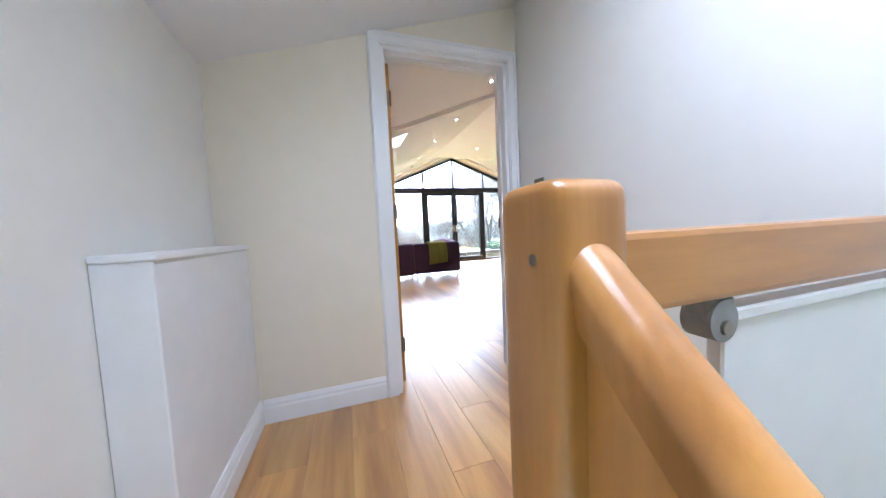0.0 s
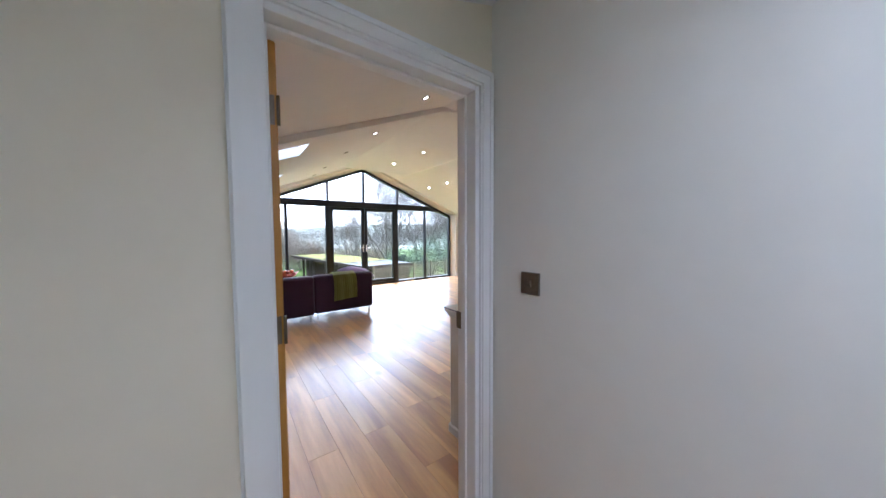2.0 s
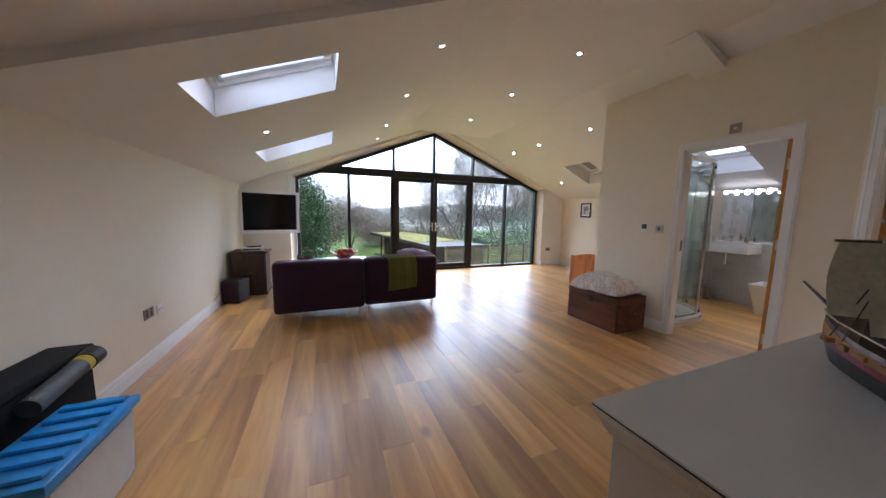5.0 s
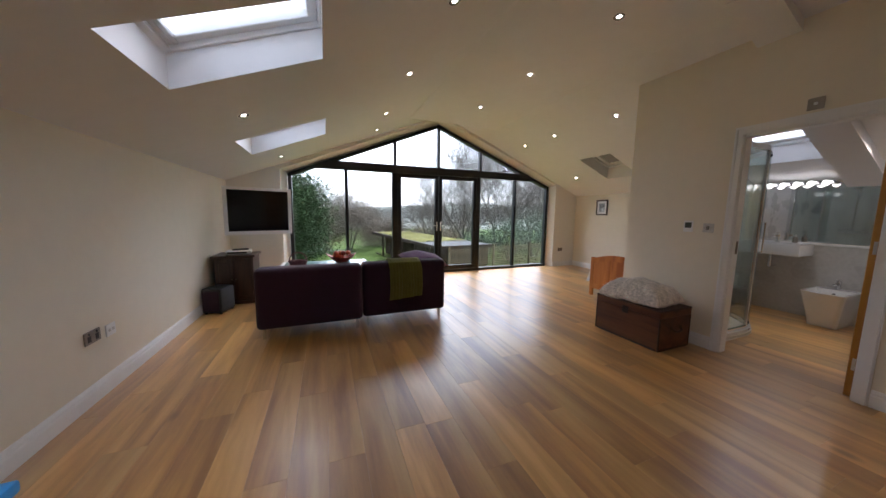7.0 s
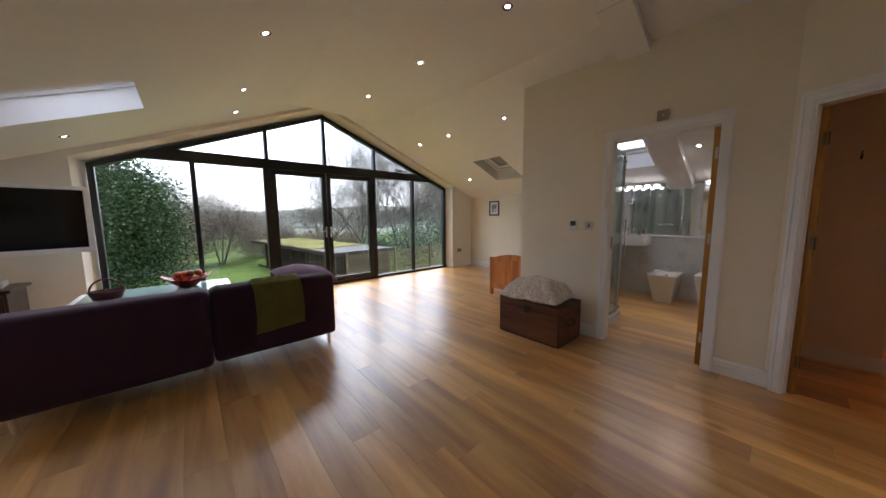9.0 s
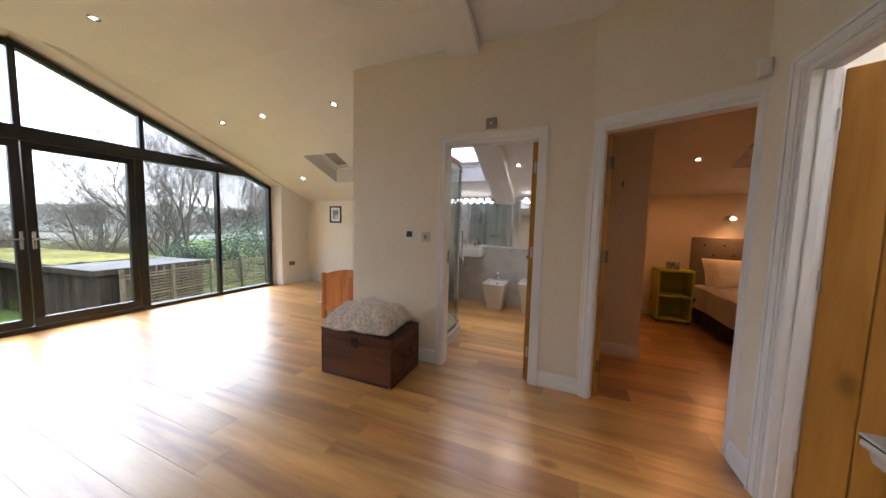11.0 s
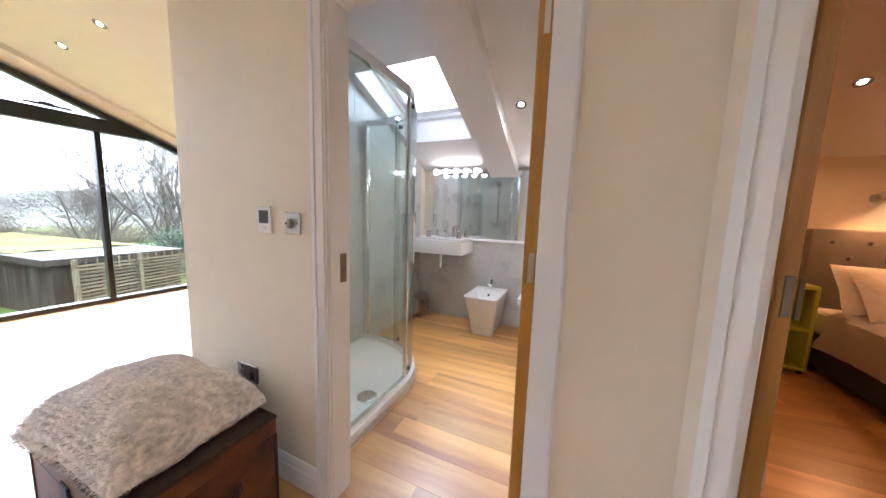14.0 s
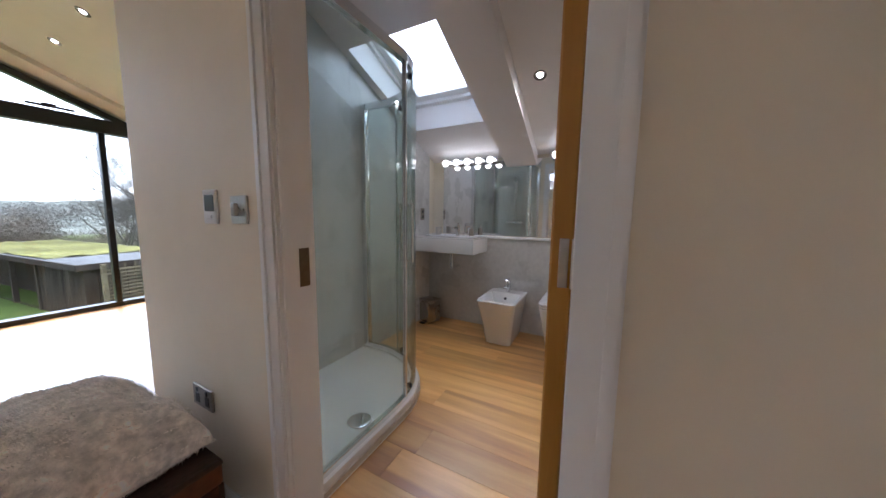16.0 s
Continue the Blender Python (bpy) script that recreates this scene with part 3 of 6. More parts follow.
baseboard((XW, 1.775), (XW, YN))
baseboard((XW + 0.018, YN), (W0 - 0.10, YN))
baseboard((W1 + 0.10, YN), (XE - 0.018, YN))
baseboard((XE, YN), (XE, 4.95))
baseboard((4.37, 4.968), (4.37, BD1 + 0.075))
baseboard((XE, 4.95), (4.37, 4.95))
baseboard((4.37, BD0 - 0.075), (4.37, 2.78))
dx, dy = P1[0] - P0[0], P1[1] - P0[1]
dl = math.hypot(dx, dy)
for s0, s1 in ((0.0, 0.03), (0.93, dl)):
    a = (P0[0] + dx * s0 / dl, P0[1] + dy * s0 / dl)
    b = (P0[0] + dx * s1 / dl, P0[1] + dy * s1 / dl)
    baseboard(a, b)
baseboard((3.99, 1.98), (3.79, 1.98))
baseboard((-0.512, SOUTH), (HD0 - 0.075, SOUTH))
baseboard((1.082, SOUTH), (1.082, 0.25))
baseboard((-0.53, 0.90), (-0.53, SOUTH))
baseboard((5.33, 2.86), (5.33, 2.142))
baseboard((5.33, 2.16), (5.95, 2.16))
baseboard((7.3, 2.86), (7.3, 1.2))

# ---- landing ----
cup = thing("boxed_ledge", pose(-0.585, 1.17, 0), "white boxed-in ledge with a painted top on the landing", "ledge")
part("body", box(B(), (-0.074, -0.28, 0), (0.055, 0.484, 0.925), 0.003), M["white_satin"], cup)
part("top", box(B(), (-0.074, -0.285, 0.925), (0.068, 0.484, 0.945), 0.004), M["white_gloss"], cup)
part("edge_bead", box(B(), (0.050, -0.27, 0.915), (0.0575, 0.47, 0.925), 0.001), M["steel"], cup)

mat("clamp_grey", (0.24, 0.24, 0.24), 0.5, grain=(40, 0.08), bump=(120, 0.05))
ban = thing("banister", pose(0.1296, 0.143, 0.1158) @ Matrix.Scale(0.88, 4), "varnished pine newel post and handrail at the stair head", "banister")
part("newel_post", box(B(), (-0.045, -0.045, -0.3), (0.045, 0.045, 1.006), 0.021, 4), M["pine"], ban, smooth=True)
kn = ball(B(), (-0.0452, -0.018, 0.935), 0.006, 10, (0.25, 1, 1))
part("plug", kn, M["bronze"], ban, "dark screw plug")
hr = B()
sec = [(-0.022, -0.035)] + [(-0.029 * math.cos(math.pi * k / 12), 0.008 + 0.030 * math.sin(math.pi * k / 12)) for k in range(13)] + [(0.022, -0.035)]
p0, p1 = Vector((0.0, -0.04, 0.915)), Vector((0.0, -2.2, -1.20))
a = [hr.verts.new(p0 + Vector((x, 0, z))) for x, z in sec]
b = [hr.verts.new(p1 + Vector((x, 0, z))) for x, z in sec]
hr.faces.new(a), hr.faces.new(b[::-1])
for i in range(len(sec)):
    hr.faces.new((a[i], b[i], b[(i + 1) % len(sec)], a[(i + 1) % len(sec)]))
part("handrail", hr, M["pine"], ban, smooth=True)
pb = B()
prism(pb, [(-0.012, -0.045, 0.895), (-0.012, -0.045, -0.30), (-0.012, -2.2, -2.1), (-0.012, -2.2, -1.21)], (0.024, 0, 0))
part("side_panel", pb, M["pine"], ban)
part("guard_rail", box(B(), (0.045, -0.022, 0.868), (1.06, 0.022, 0.955), 0.008, 2), M["pine_x"], ban)
part("guard_panel", box(B(), (0.235, -0.01, 0.06), (1.055, 0.01, 0.845), 0.003), M["white_satin"], ban, "white infill panel")
part("panel_top", box(B(), (0.235, -0.016, 0.835), (1.055, 0.016, 0.852), 0.003), M["white_gloss"], ban)
for x in (0.225, 0.86):
    cb = rod(B(), (x, -0.017, 0.840), (x, 0.017, 0.840), 0.026, seg=20)
    box(cb, (x - 0.0245, -0.0145, 0.842), (x + 0.0245, 0.0145, 0.868), 0.003)
    bk = part("bracket", cb, M["clamp_grey"], ban, "grey metal clamp", smooth=True)
    part("screw", rod(B(), (x, -0.021, 0.832), (x, -0.016, 0.832), 0.009, seg=10), M["plate_steel"], bk)
st = B()
for i in range(6):
    box(st, (-0.64, 0.20 - 0.24 * (i + 1), -0.185 * (i + 1) - 0.2), (1.082, 0.20 - 0.24 * i, -0.185 * (i + 1)))
mat("stair_carpet", (0.35, 0.32, 0.28), 0.95, grain=(200, 0.15), bump=(300, 0.4))
solid("stairs", st, M["stair_carpet"], "carpeted straight stair flight down from the landing", "stairs", kind="structure")


def plate(name, m, w, h, material, label, category="socket", rockers=(), holes=()):
    """A flat metal or plastic wall plate; local y is out of the wall."""
    t = thing(name, m, label, category)
    part("plate", box(B(), (-w / 2, 0, -h / 2), (w / 2, 0.009, h / 2), 0.003), M[material], t)
    for x, z, rw, rh, mt in rockers:
        part("rocker", box(B(), (x - rw / 2, 0.007, z - rh / 2), (x + rw / 2, 0.013, z + rh / 2), 0.002), M[mt], t)
    for x, z, rw, rh, mt in holes:
        part("inset", box(B(), (x - rw / 2, 0.008, z - rh / 2), (x + rw / 2, 0.0105, z + rh / 2), 0.001), M[mt], t)
    return t


mat("lcd", (0.05, 0.06, 0.05), 0.3)


def wall_at(x, y, z, yaw):
    return pose(x, y, z, 0, 0, yaw)


TO_W, TO_N, TO_E, TO_S = 90, 0, -90, 180       # local +y turned to face west, north, east, south
plate("light_switch", wall_at(1.080, 1.438, 1.210, TO_W), 0.088, 0.088, "plate_steel", "brushed steel light switch plate on the landing wall", "switch", [(0, 0, 0.018, 0.026, "plate_steel")])
sk = lambda mt: [(-0.036, -0.008, 0.03, 0.04, mt), (0.036, -0.008, 0.03, 0.04, mt)]
rk = [(-0.036, 0.026, 0.012, 0.018, "dark_plastic"), (0.036, 0.026, 0.012, 0.018, "dark_plastic")]
plate("double_socket", wall_at(XW + 0.001, 5.04, 0.445, TO_E), 0.146, 0.088, "plate_steel", "steel double power socket low on the wall", "socket", rk, sk("dark_plastic"))
plate("aerial_socket", wall_at(XW + 0.001, 5.22, 0.43, TO_E), 0.10, 0.088, "white_satin", "white aerial socket plate low on the wall", "socket", [(-0.02, 0, 0.02, 0.02, "steel"), (0.02, 0, 0.02, 0.02, "steel")])
plate("double_socket", wall_at(4.369, 4.45, 0.46, TO_W), 0.146, 0.088, "plate_steel", "steel double power socket beside the trunk", "socket", rk, sk("dark_plastic"))
t = plate("thermostat", wall_at(4.369, 4.285, 1.205, TO_W), 0.085, 0.115, "white_gloss", "white heating thermostat with a grey display", "thermostat", [(0, -0.035, 0.03, 0.012, "white_gloss")], [(0, 0.012, 0.06, 0.055, "lcd")])
t = plate("isolator_switch", wall_at(4.369, 4.112, 1.195, TO_W), 0.088, 0.088, "steel", "steel isolator plate with a keyed knob", "switch")
kb = rod(B(), (0, 0.008, 0), (0, 0.016, 0), 0.010, seg=16)
box(kb, (-0.010, 0.012, -0.020), (0.010, 0.026, 0.020), 0.004, 2)
part("knob", kb, M["plate_steel"], t, smooth=True)
for x in (-0.032, 0.032):
    part("screw", rod(B(), (x, 0.0085, 0), (x, 0.0105, 0), 0.005, seg=10), M["chrome"], t)
plate("fan_isolator", wall_at(4.369, 3.53, 2.165, TO_W), 0.088, 0.088, "plate_steel", "steel fan isolator plate above the bathroom door", "switch", [(0, 0, 0.02, 0.02, "white_satin")])
plate("double_socket", wall_at(6.45, YN - 0.001, 0.43, TO_S), 0.146, 0.088, "plate_steel", "steel double power socket beside the glazing", "socket", rk, sk("dark_plastic"))
al = thing("alarm_sensor", pose(P0[0] + dx * 0.93 - 0.02, P0[1] + dy * 0.93 + 0.01, 2.155, 0, 0, 65), "small white alarm sensor above the bedroom door", "sensor")
part("casing", box(B(), (-0.03, 0, -0.045), (0.03, 0.05, 0.045), 0.012, 2), M["white_satin"], al)
part("lens", box(B(), (-0.02, 0.048, -0.03), (0.02, 0.054, 0.005), 0.004), M["white_gloss"], al)

# ---- downlights ----
mat("rim_steel", (0.16, 0.14, 0.12), 0.4, 1.0, grain=(60, 0.1), blotch=(8, 0.1), bump=None)


def downlight(x, y, zf, slope, group="recessed ceiling lights"):
    a = math.atan(slope)
    t = thing("downlight", Matrix.Translation((x, y, zf(x) - 0.001)) @ Matrix.Rotation(-a, 4, "Y"), "round recessed downlight with a steel rim", "ceiling light", group)
    ring = B()
    prof = [(0.017, 0.004), (0.028, -0.004), (0.036, -0.0075), (0.041, -0.006), (0.044, -0.001)]
    seg = 24
    vs = [[ring.verts.new((r * math.cos(2 * math.pi * k / seg), r * math.sin(2 * math.pi * k / seg), z)) for r, z in prof] for k in range(seg)]
    for k in range(seg):
        for j in range(4):
            ring.faces.new((vs[k][j], vs[k][j + 1], vs[(k + 1) % seg][j + 1], vs[(k + 1) % seg][j]))
    part("rim", ring, M["rim_steel"], t, smooth=True)
    part("lens", rod(B(), (0, 0, -0.0025), (0, 0, -0.0008), 0.0175, seg=24), M["lamp_disc"], t)
    return t


flat = lambda x: COLLAR
for x, y in ((1.745, 4.39), (1.735, 5.516), (1.749, 6.846), (1.77, 7.78), (1.73, 3.16), (0.24, 3.085), (0.24, 5.566), (0.27, 7.669)):
    downlight(x, y, z_left, 0.393)
for x, y in ((3.222, 4.343), (3.2, 5.477), (3.178, 6.65), (3.2, 3.2)):
    downlight(x, y, flat, 0.0)
for x, y in ((4.70, 5.50), (4.695, 6.69), (4.70, 7.52), (6.08, 7.50), (6.03, 3.53)):
    downlight(x, y, z_right, -0.41)
downlight(6.47, 1.43, z_bed, -0.41)

# ---- sofa and what stands round it ----
mat("purple_wool", (0.030, 0.006, 0.024), 0.9, grain=(160, 0.25), blotch=(5, 0.15), bump=(420, 0.35), sheen=0.15)
mat("mauve_wool", (0.16, 0.06, 0.17), 0.9, grain=(160, 0.2), blotch=(5, 0.12), bump=(420, 0.3), sheen=0.3)
mat("green_throw", (0.27, 0.26, 0.055), 0.95, grain=(120, 0.2), blotch=(9, 0.12), bump=(260, 0.6), sheen=0.3)


def pillow(name, w, d, h, material, parent=None, puff=2.2, n=14, seed=0, wrinkle=0.03):
    """A stuffed cushion: pinched seam, swollen middle, slight creases. Lies flat, base at z 0."""
    bm = B()
    rows = []
    for s in (1, -1):
        grid = []
        for i in range(n + 1):
            line = []
            for j in range(n + 1):
                u, v = 2 * i / n - 1, 2 * j / n - 1
                e = max(0.0, (1 - abs(u) ** puff) * (1 - abs(v) ** puff)) ** 0.42
                pinch = 1 - 0.05 * (1 - abs(u * v)) * (abs(u) ** 6 + abs(v) ** 6)
                k = noise.noise(Vector((u * 1.7 + seed, v * 1.7, s * 3.1 + seed))) * wrinkle
                line.append(bm.verts.new((u * w / 2 * pinch, v * d / 2 * pinch, h / 2 + s * (h / 2) * e + k * e)))
            grid.append(line)
        rows.append(grid)
    for grid, s in zip(rows, (1, -1)):
        for i in range(n):
            for j in range(n):
                f = (grid[i][j], grid[i + 1][j], grid[i + 1][j + 1], grid[i][j + 1])
                bm.faces.new(f if s > 0 else f[::-1])
    bmesh.ops.remove_doubles(bm, verts=bm.verts, dist=0.0005)
    return bm


sofa = thing("sofa", pose(1.22, 6.15, 0), "dark purple wool sofa in two units on chrome legs", "sofa")
for i, (x0, x1, yo) in enumerate(((-1.02, 0.021, -0.03), (0.024, 1.03, 0.02))):
    unit = part("sofa_unit", box(B(), (x0, -0.42 + yo, 0.13), (x1, 0.40 + yo, 0.36), 0.035, 3), M["purple_wool"], sofa, smooth=True)
    bk = box(B(), (x0, -0.44 + yo, 0.11), (x1, -0.22 + yo, 0.735), 0.06, 4)
    for v in bk.verts:
        v.co.z += 0.010 * math.sin((v.co.x - x0) / (x1 - x0) * math.pi) if v.co.z > 0.5 else 0
    part("backrest", bk, M["purple_wool"], unit, smooth=True)
    sp = box(B(), (x0 + 0.02, -0.21 + yo, 0.34), (x1 - 0.02, 0.40 + yo, 0.47), 0.05, 4)
    part("seat_cushion", sp, M["purple_wool"], unit, smooth=True)
    for lx in (x0 + 0.06, x1 - 0.06):
        for ly in (-0.37 + yo, 0.33 + yo):
            part("leg", rod(B(), (lx, ly, 0), (lx, ly, 0.14), 0.016, 0.018, 16), M["chrome"], unit, "chrome leg", smooth=True)
am = box(B(), (0.80, -0.22, 0.34), (1.03, 0.42, 0.62), 0.06, 4)
part("armrest", am, M["purple_wool"], sofa, smooth=True)
am = box(B(), (-1.02, -0.22, 0.34), (-0.80, 0.37, 0.62), 0.06, 4)
part("armrest", am, M["purple_wool"], sofa, smooth=True)
solid("sofa_cushion", pillow("c", 0.54, 0.46, 0.22, None, puff=1.8, seed=3, wrinkle=0.015), M["mauve_wool"], "soft mauve cushion lying over the sofa armrest", "cushion", smooth=True, m=pose(2.06, 6.14, 0.575, 8, 6, 10))
# throw hung over the back
th = B()
path = [(-0.470, 0.31), (-0.468, 0.45), (-0.462, 0.66), (-0.445, 0.735), (-0.38, 0.765), (-0.30, 0.765), (-0.22, 0.75), (-0.185, 0.70), (-0.18, 0.60), (-0.178, 0.50)]
cols = 56
g = []
for i, (y, z) in enumerate(path):
    row = []
    for k in range(cols + 1):
        u = k / cols
        x = 1.545 + 0.37 * u + 0.012 * math.sin(i * 1.3) + 0.02 * (1 - i / 9) * (u - 0.3)
        sag = 0.006 * math.sin(u * 17 + i * 0.4) * (1.0 if i < 3 else 0.3) + 0.0035 * math.sin(u * 2 * math.pi * 11)
        row.append(th.verts.new((x, 6.165 + y + sag - 0.008, z + (0.03 * (u - 0.5) if i == 0 else 0) + (0.0035 * math.sin(u * 2 * math.pi * 11) if 2 < i < 7 else 0))))
    g.append(row)
for i in range(len(path) - 1):
    for k in range(cols):
        th.faces.new((g[i][k], g[i][k + 1], g[i + 1][k + 1], g[i + 1][k]))
bmesh.ops.solidify(th, geom=th.faces[:], thickness=0.008)
solid("throw", th, M["green_throw"], "olive green knitted throw hung over the sofa back", "throw", smooth=True)

mat("glass_top", (0.30, 0.42, 0.42), 0.06, grain=(8, 0.03), bump=None, spec=0.6)
ct = thing("coffee_table", pose(0.86, 7.40, 0.05), "low white coffee table with a pale glass top", "coffee table")
part("frame", box(B(), (-0.66, -0.40, 0.385), (0.66, 0.40, 0.425), 0.006), M["white_gloss"], ct)
part("top", box(B(), (-0.60, -0.34, 0.4255), (0.60, 0.34, 0.434), 0.003), M["glass_top"], ct, "pale glass inset")
for x in (-0.61, 0.61):
    for y in (-0.35, 0.35):
        part("leg", box(B(), (x - 0.03, y - 0.03, -0.05), (x + 0.03, y + 0.03, 0.385), 0.004), M["white_gloss"], ct)
part("shelf", box(B(), (-0.58, -0.32, 0.14), (0.58, 0.32, 0.16), 0.003), M["white_gloss"], ct)
mat("red_glaze", (0.30, 0.030, 0.015), 0.4, grain=(30, 0.2), blotch=(8, 0.3), bump=(60, 0.1))
mat("orange_rind", (0.50, 0.085, 0.018), 0.45, grain=(60, 0.1), bump=(200, 0.2))
mat("wine_wicker", (0.10, 0.02, 0.025), 0.6, grain=(60, 0.3), bump=(120, 0.6))


def dish(bm, L, W, H, n=20, up=0.06):
    """A boat-shaped bowl with raised ends."""
    rings = []
    for r, z in ((0.35, 0.0), (0.8, H * 0.45), (1.0, H), (0.93, H), (0.72, H * 0.5), (0.3, H * 0.12)):
        ring = []
        for k in range(n):
            t = 2 * math.pi * k / n
            e = abs(math.cos(t)) ** 3
            ring.append(bm.verts.new((r * L * math.cos(t), r * W * math.sin(t), z + (up * e if z > H * 0.3 else 0))))
        rings.append(ring)
    for a, b in zip(rings, rings[1:]):
        for k in range(n):
            bm.faces.new((a[k], a[(k + 1) % n], b[(k + 1) % n], b[k]))
    bm.faces.new(rings[0][::-1]), bm.faces.new(rings[-1])
    return bm


bowl = thing("fruit_bowl", pose(1.10, 7.50, 0.484), "red boat-shaped bowl piled with orange fruit", "bowl")
part("bowl", dish(B(), 0.24, 0.14, 0.09), M["red_glaze"], bowl, smooth=True)
rng = random.Random(3)
for k in range(9):
    t = rng.random() * 6.28
    r = 0.09 * rng.random() + (0.03 if k < 6 else 0)
    part("fruit", ball(B(), (1.5 * r * math.cos(t), 0.8 * r * math.sin(t), 0.10 + 0.055 * (k // 5)), 0.042, 12, (1, 1, 0.92)), M["orange_rind" if k % 3 else "red_glaze"], bowl, smooth=True)
bk = thing("wicker_basket", pose(0.47, 7.30, 0.484), "dark red wicker basket with a hoop handle", "basket")
bb = B()
for i in range(6):
    r = 0.10 + 0.006 * i
    tube(bb, [(r * math.cos(2 * math.pi * k / 20), 0.75 * r * math.sin(2 * math.pi * k / 20), 0.008 + 0.015 * i) for k in range(20)], 0.008, 6, True)
rod(bb, (0, 0, 0.001), (0, 0, 0.006), 0.09, seg=20)
part("body", bb, M["wine_wicker"], bk, smooth=True)
part("handle", tube(B(), [(0.12 * math.cos(math.pi * k / 14), 0, 0.08 + 0.13 * math.sin(math.pi * k / 14)) for k in range(15)], 0.009, 6), M["wine_wicker"], bk, smooth=True)

# television on a wall arm, across the corner
ang = math.degrees(math.atan2(7.831 - 7.556, 0.332 + 0.493))
tv = thing("television", pose(-0.07, 7.694, 1.306, 3, 0, ang), "flat television in a wide silver-white frame on a wall arm", "television")
W2, H2 = 0.450, 0.358
part("back_shell", box(B(), (-W2 + 0.01, 0.0, -H2 + 0.01), (W2 - 0.01, 0.07, H2 - 0.01), 0.012, 2), M["white_satin"], tv)
for lo, hi in (((-W2, -0.022, -H2), (W2, 0.0, -H2 + 0.055)), ((-W2, -0.022, H2 - 0.045), (W2, 0.0, H2)), ((-W2, -0.022, -H2 + 0.055), (-W2 + 0.05, 0.0, H2 - 0.045)), ((W2 - 0.05, -0.022, -H2 + 0.055), (W2, 0.0, H2 - 0.045))):
    part("bezel", box(B(), lo, hi, 0.006, 2), M["white_gloss"], tv)
part("screen", box(B(), (-W2 + 0.05, -0.012, -H2 + 0.055), (W2 - 0.05, -0.001, H2 - 0.045)), M["screen"], tv)
ab = box(B(), (-0.05, 0.07, -0.09), (0.05, 0.095, 0.09), 0.004)
tube(ab, [(0, 0.09, 0), (-0.12, 0.28, 0), (-0.25, 0.52, 0)], 0.02, 8)
part("arm", ab, M["dark_plastic"], tv)

wood("dark_wood", (0.025, 0.010, 0.006), (0.045, 0.018, 0.010), (0.07, 0.028, 0.016), rough=0.35, along="Z", vary=0.1, coat=0.15, knots=False)
cab = thing("media_cabinet", pose(-0.33, 7.42, 0), "dark-stained wooden media cabinet in the corner", "cabinet")
part("carcass", box(B(), (-0.23, -0.21, 0.04), (0.23, 0.22, 0.66), 0.005), M["dark_wood"], cab)
part("top", box(B(), (-0.26, -0.24, 0.66), (0.26, 0.24, 0.69), 0.006), M["dark_wood"], cab)
part("plinth", box(B(), (-0.245, -0.225, 0), (0.245, 0.225, 0.04), 0.004), M["dark_wood"], cab)
for x0, x1 in ((-0.215, -0.005), (0.005, 0.215)):
    dr = part("door", box(B(), (x0, -0.228, 0.07), (x1, -0.211, 0.64), 0.004), M["dark_wood"], cab)
    part("panel", box(B(), (x0 + 0.04, -0.232, 0.12), (x1 - 0.04, -0.226, 0.59), 0.003), M["dark_wood"], dr)
    part("knob", ball(B(), ((x1 - 0.02) if x0 < -0.1 else (x0 + 0.02), -0.238, 0.36), 0.011, 10), M["bronze"], dr, smooth=True)
bx = thing("set_top_box", pose(-0.30, 7.40, 0.69, 0, 0, 8), "white media player box on the cabinet", "media player")
part("case", box(B(), (-0.15, -0.12, 0.004), (0.15, 0.12, 0.055), 0.006), M["white_satin"], bx)
part("front_strip", box(B(), (-0.13, -0.1225, 0.02), (0.10, -0.1195, 0.04)), M["dark_plastic"], bx)
rm = box(B(), (-0.10, -0.02, 0.0), (0.10, 0.02, 0.022), 0.006)
solid("remote_control", rm, M["dark_plastic"], "black remote control lying on the media player", "remote control", m=pose(-0.28, 7.40, 0.745, 0, 0, 25))
spk = thing("subwoofer", pose(-0.45, 6.93, 0, 0, 0, -18), "black cloth-fronted subwoofer on the floor", "loudspeaker")
part("cabinet", box(B(), (-0.12, -0.14, 0.012), (0.12, 0.14, 0.33), 0.03, 3), M["dark_plastic"], spk, smooth=True)
part("grille", box(B(), (-0.10, -0.146, 0.04), (0.10, -0.135, 0.30), 0.01), M["purple_wool"], spk)
for x in (-0.09, 0.09):
    for y in (-0.11, 0.11):
        part("foot", rod(B(), (x, y, 0), (x, y, 0.014), 0.016), M["dark_plastic"], spk)

# ---- trunk with a fur cushion ----
wood("trunk_board", (0.045, 0.012, 0.005), (0.125, 0.036, 0.012), (0.18, 0.062, 0.020), rough=0.46, along="Y", vary=0.12, grain=5, knots=False)
mat("worn_leather", (0.046, 0.022, 0.013), 0.55, grain=(50, 0.4), blotch=(7, 0.4), bump=(90, 0.3))
tr = thing("trunk", pose(4.035, 4.475, 0, 0, 0, 0), "old brown wooden travel trunk with dark worn edges", "trunk")
TX, TY = 0.232, 0.352
part("body", box(B(), (-TX, -TY, 0.005), (TX, TY, 0.325), 0.004), M["trunk_board"], tr)
lid = part("lid", box(B(), (-TX - 0.003, -TY - 0.003, 0.328), (TX + 0.003, TY + 0.003, 0.402), 0.008, 2), M["trunk_board"], tr)
part("lid_cover", box(B(), (-TX - 0.005, -TY - 0.005, 0.392), (TX + 0.005, TY + 0.005, 0.408), 0.006, 2), M["worn_leather"], lid, "worn dark top")
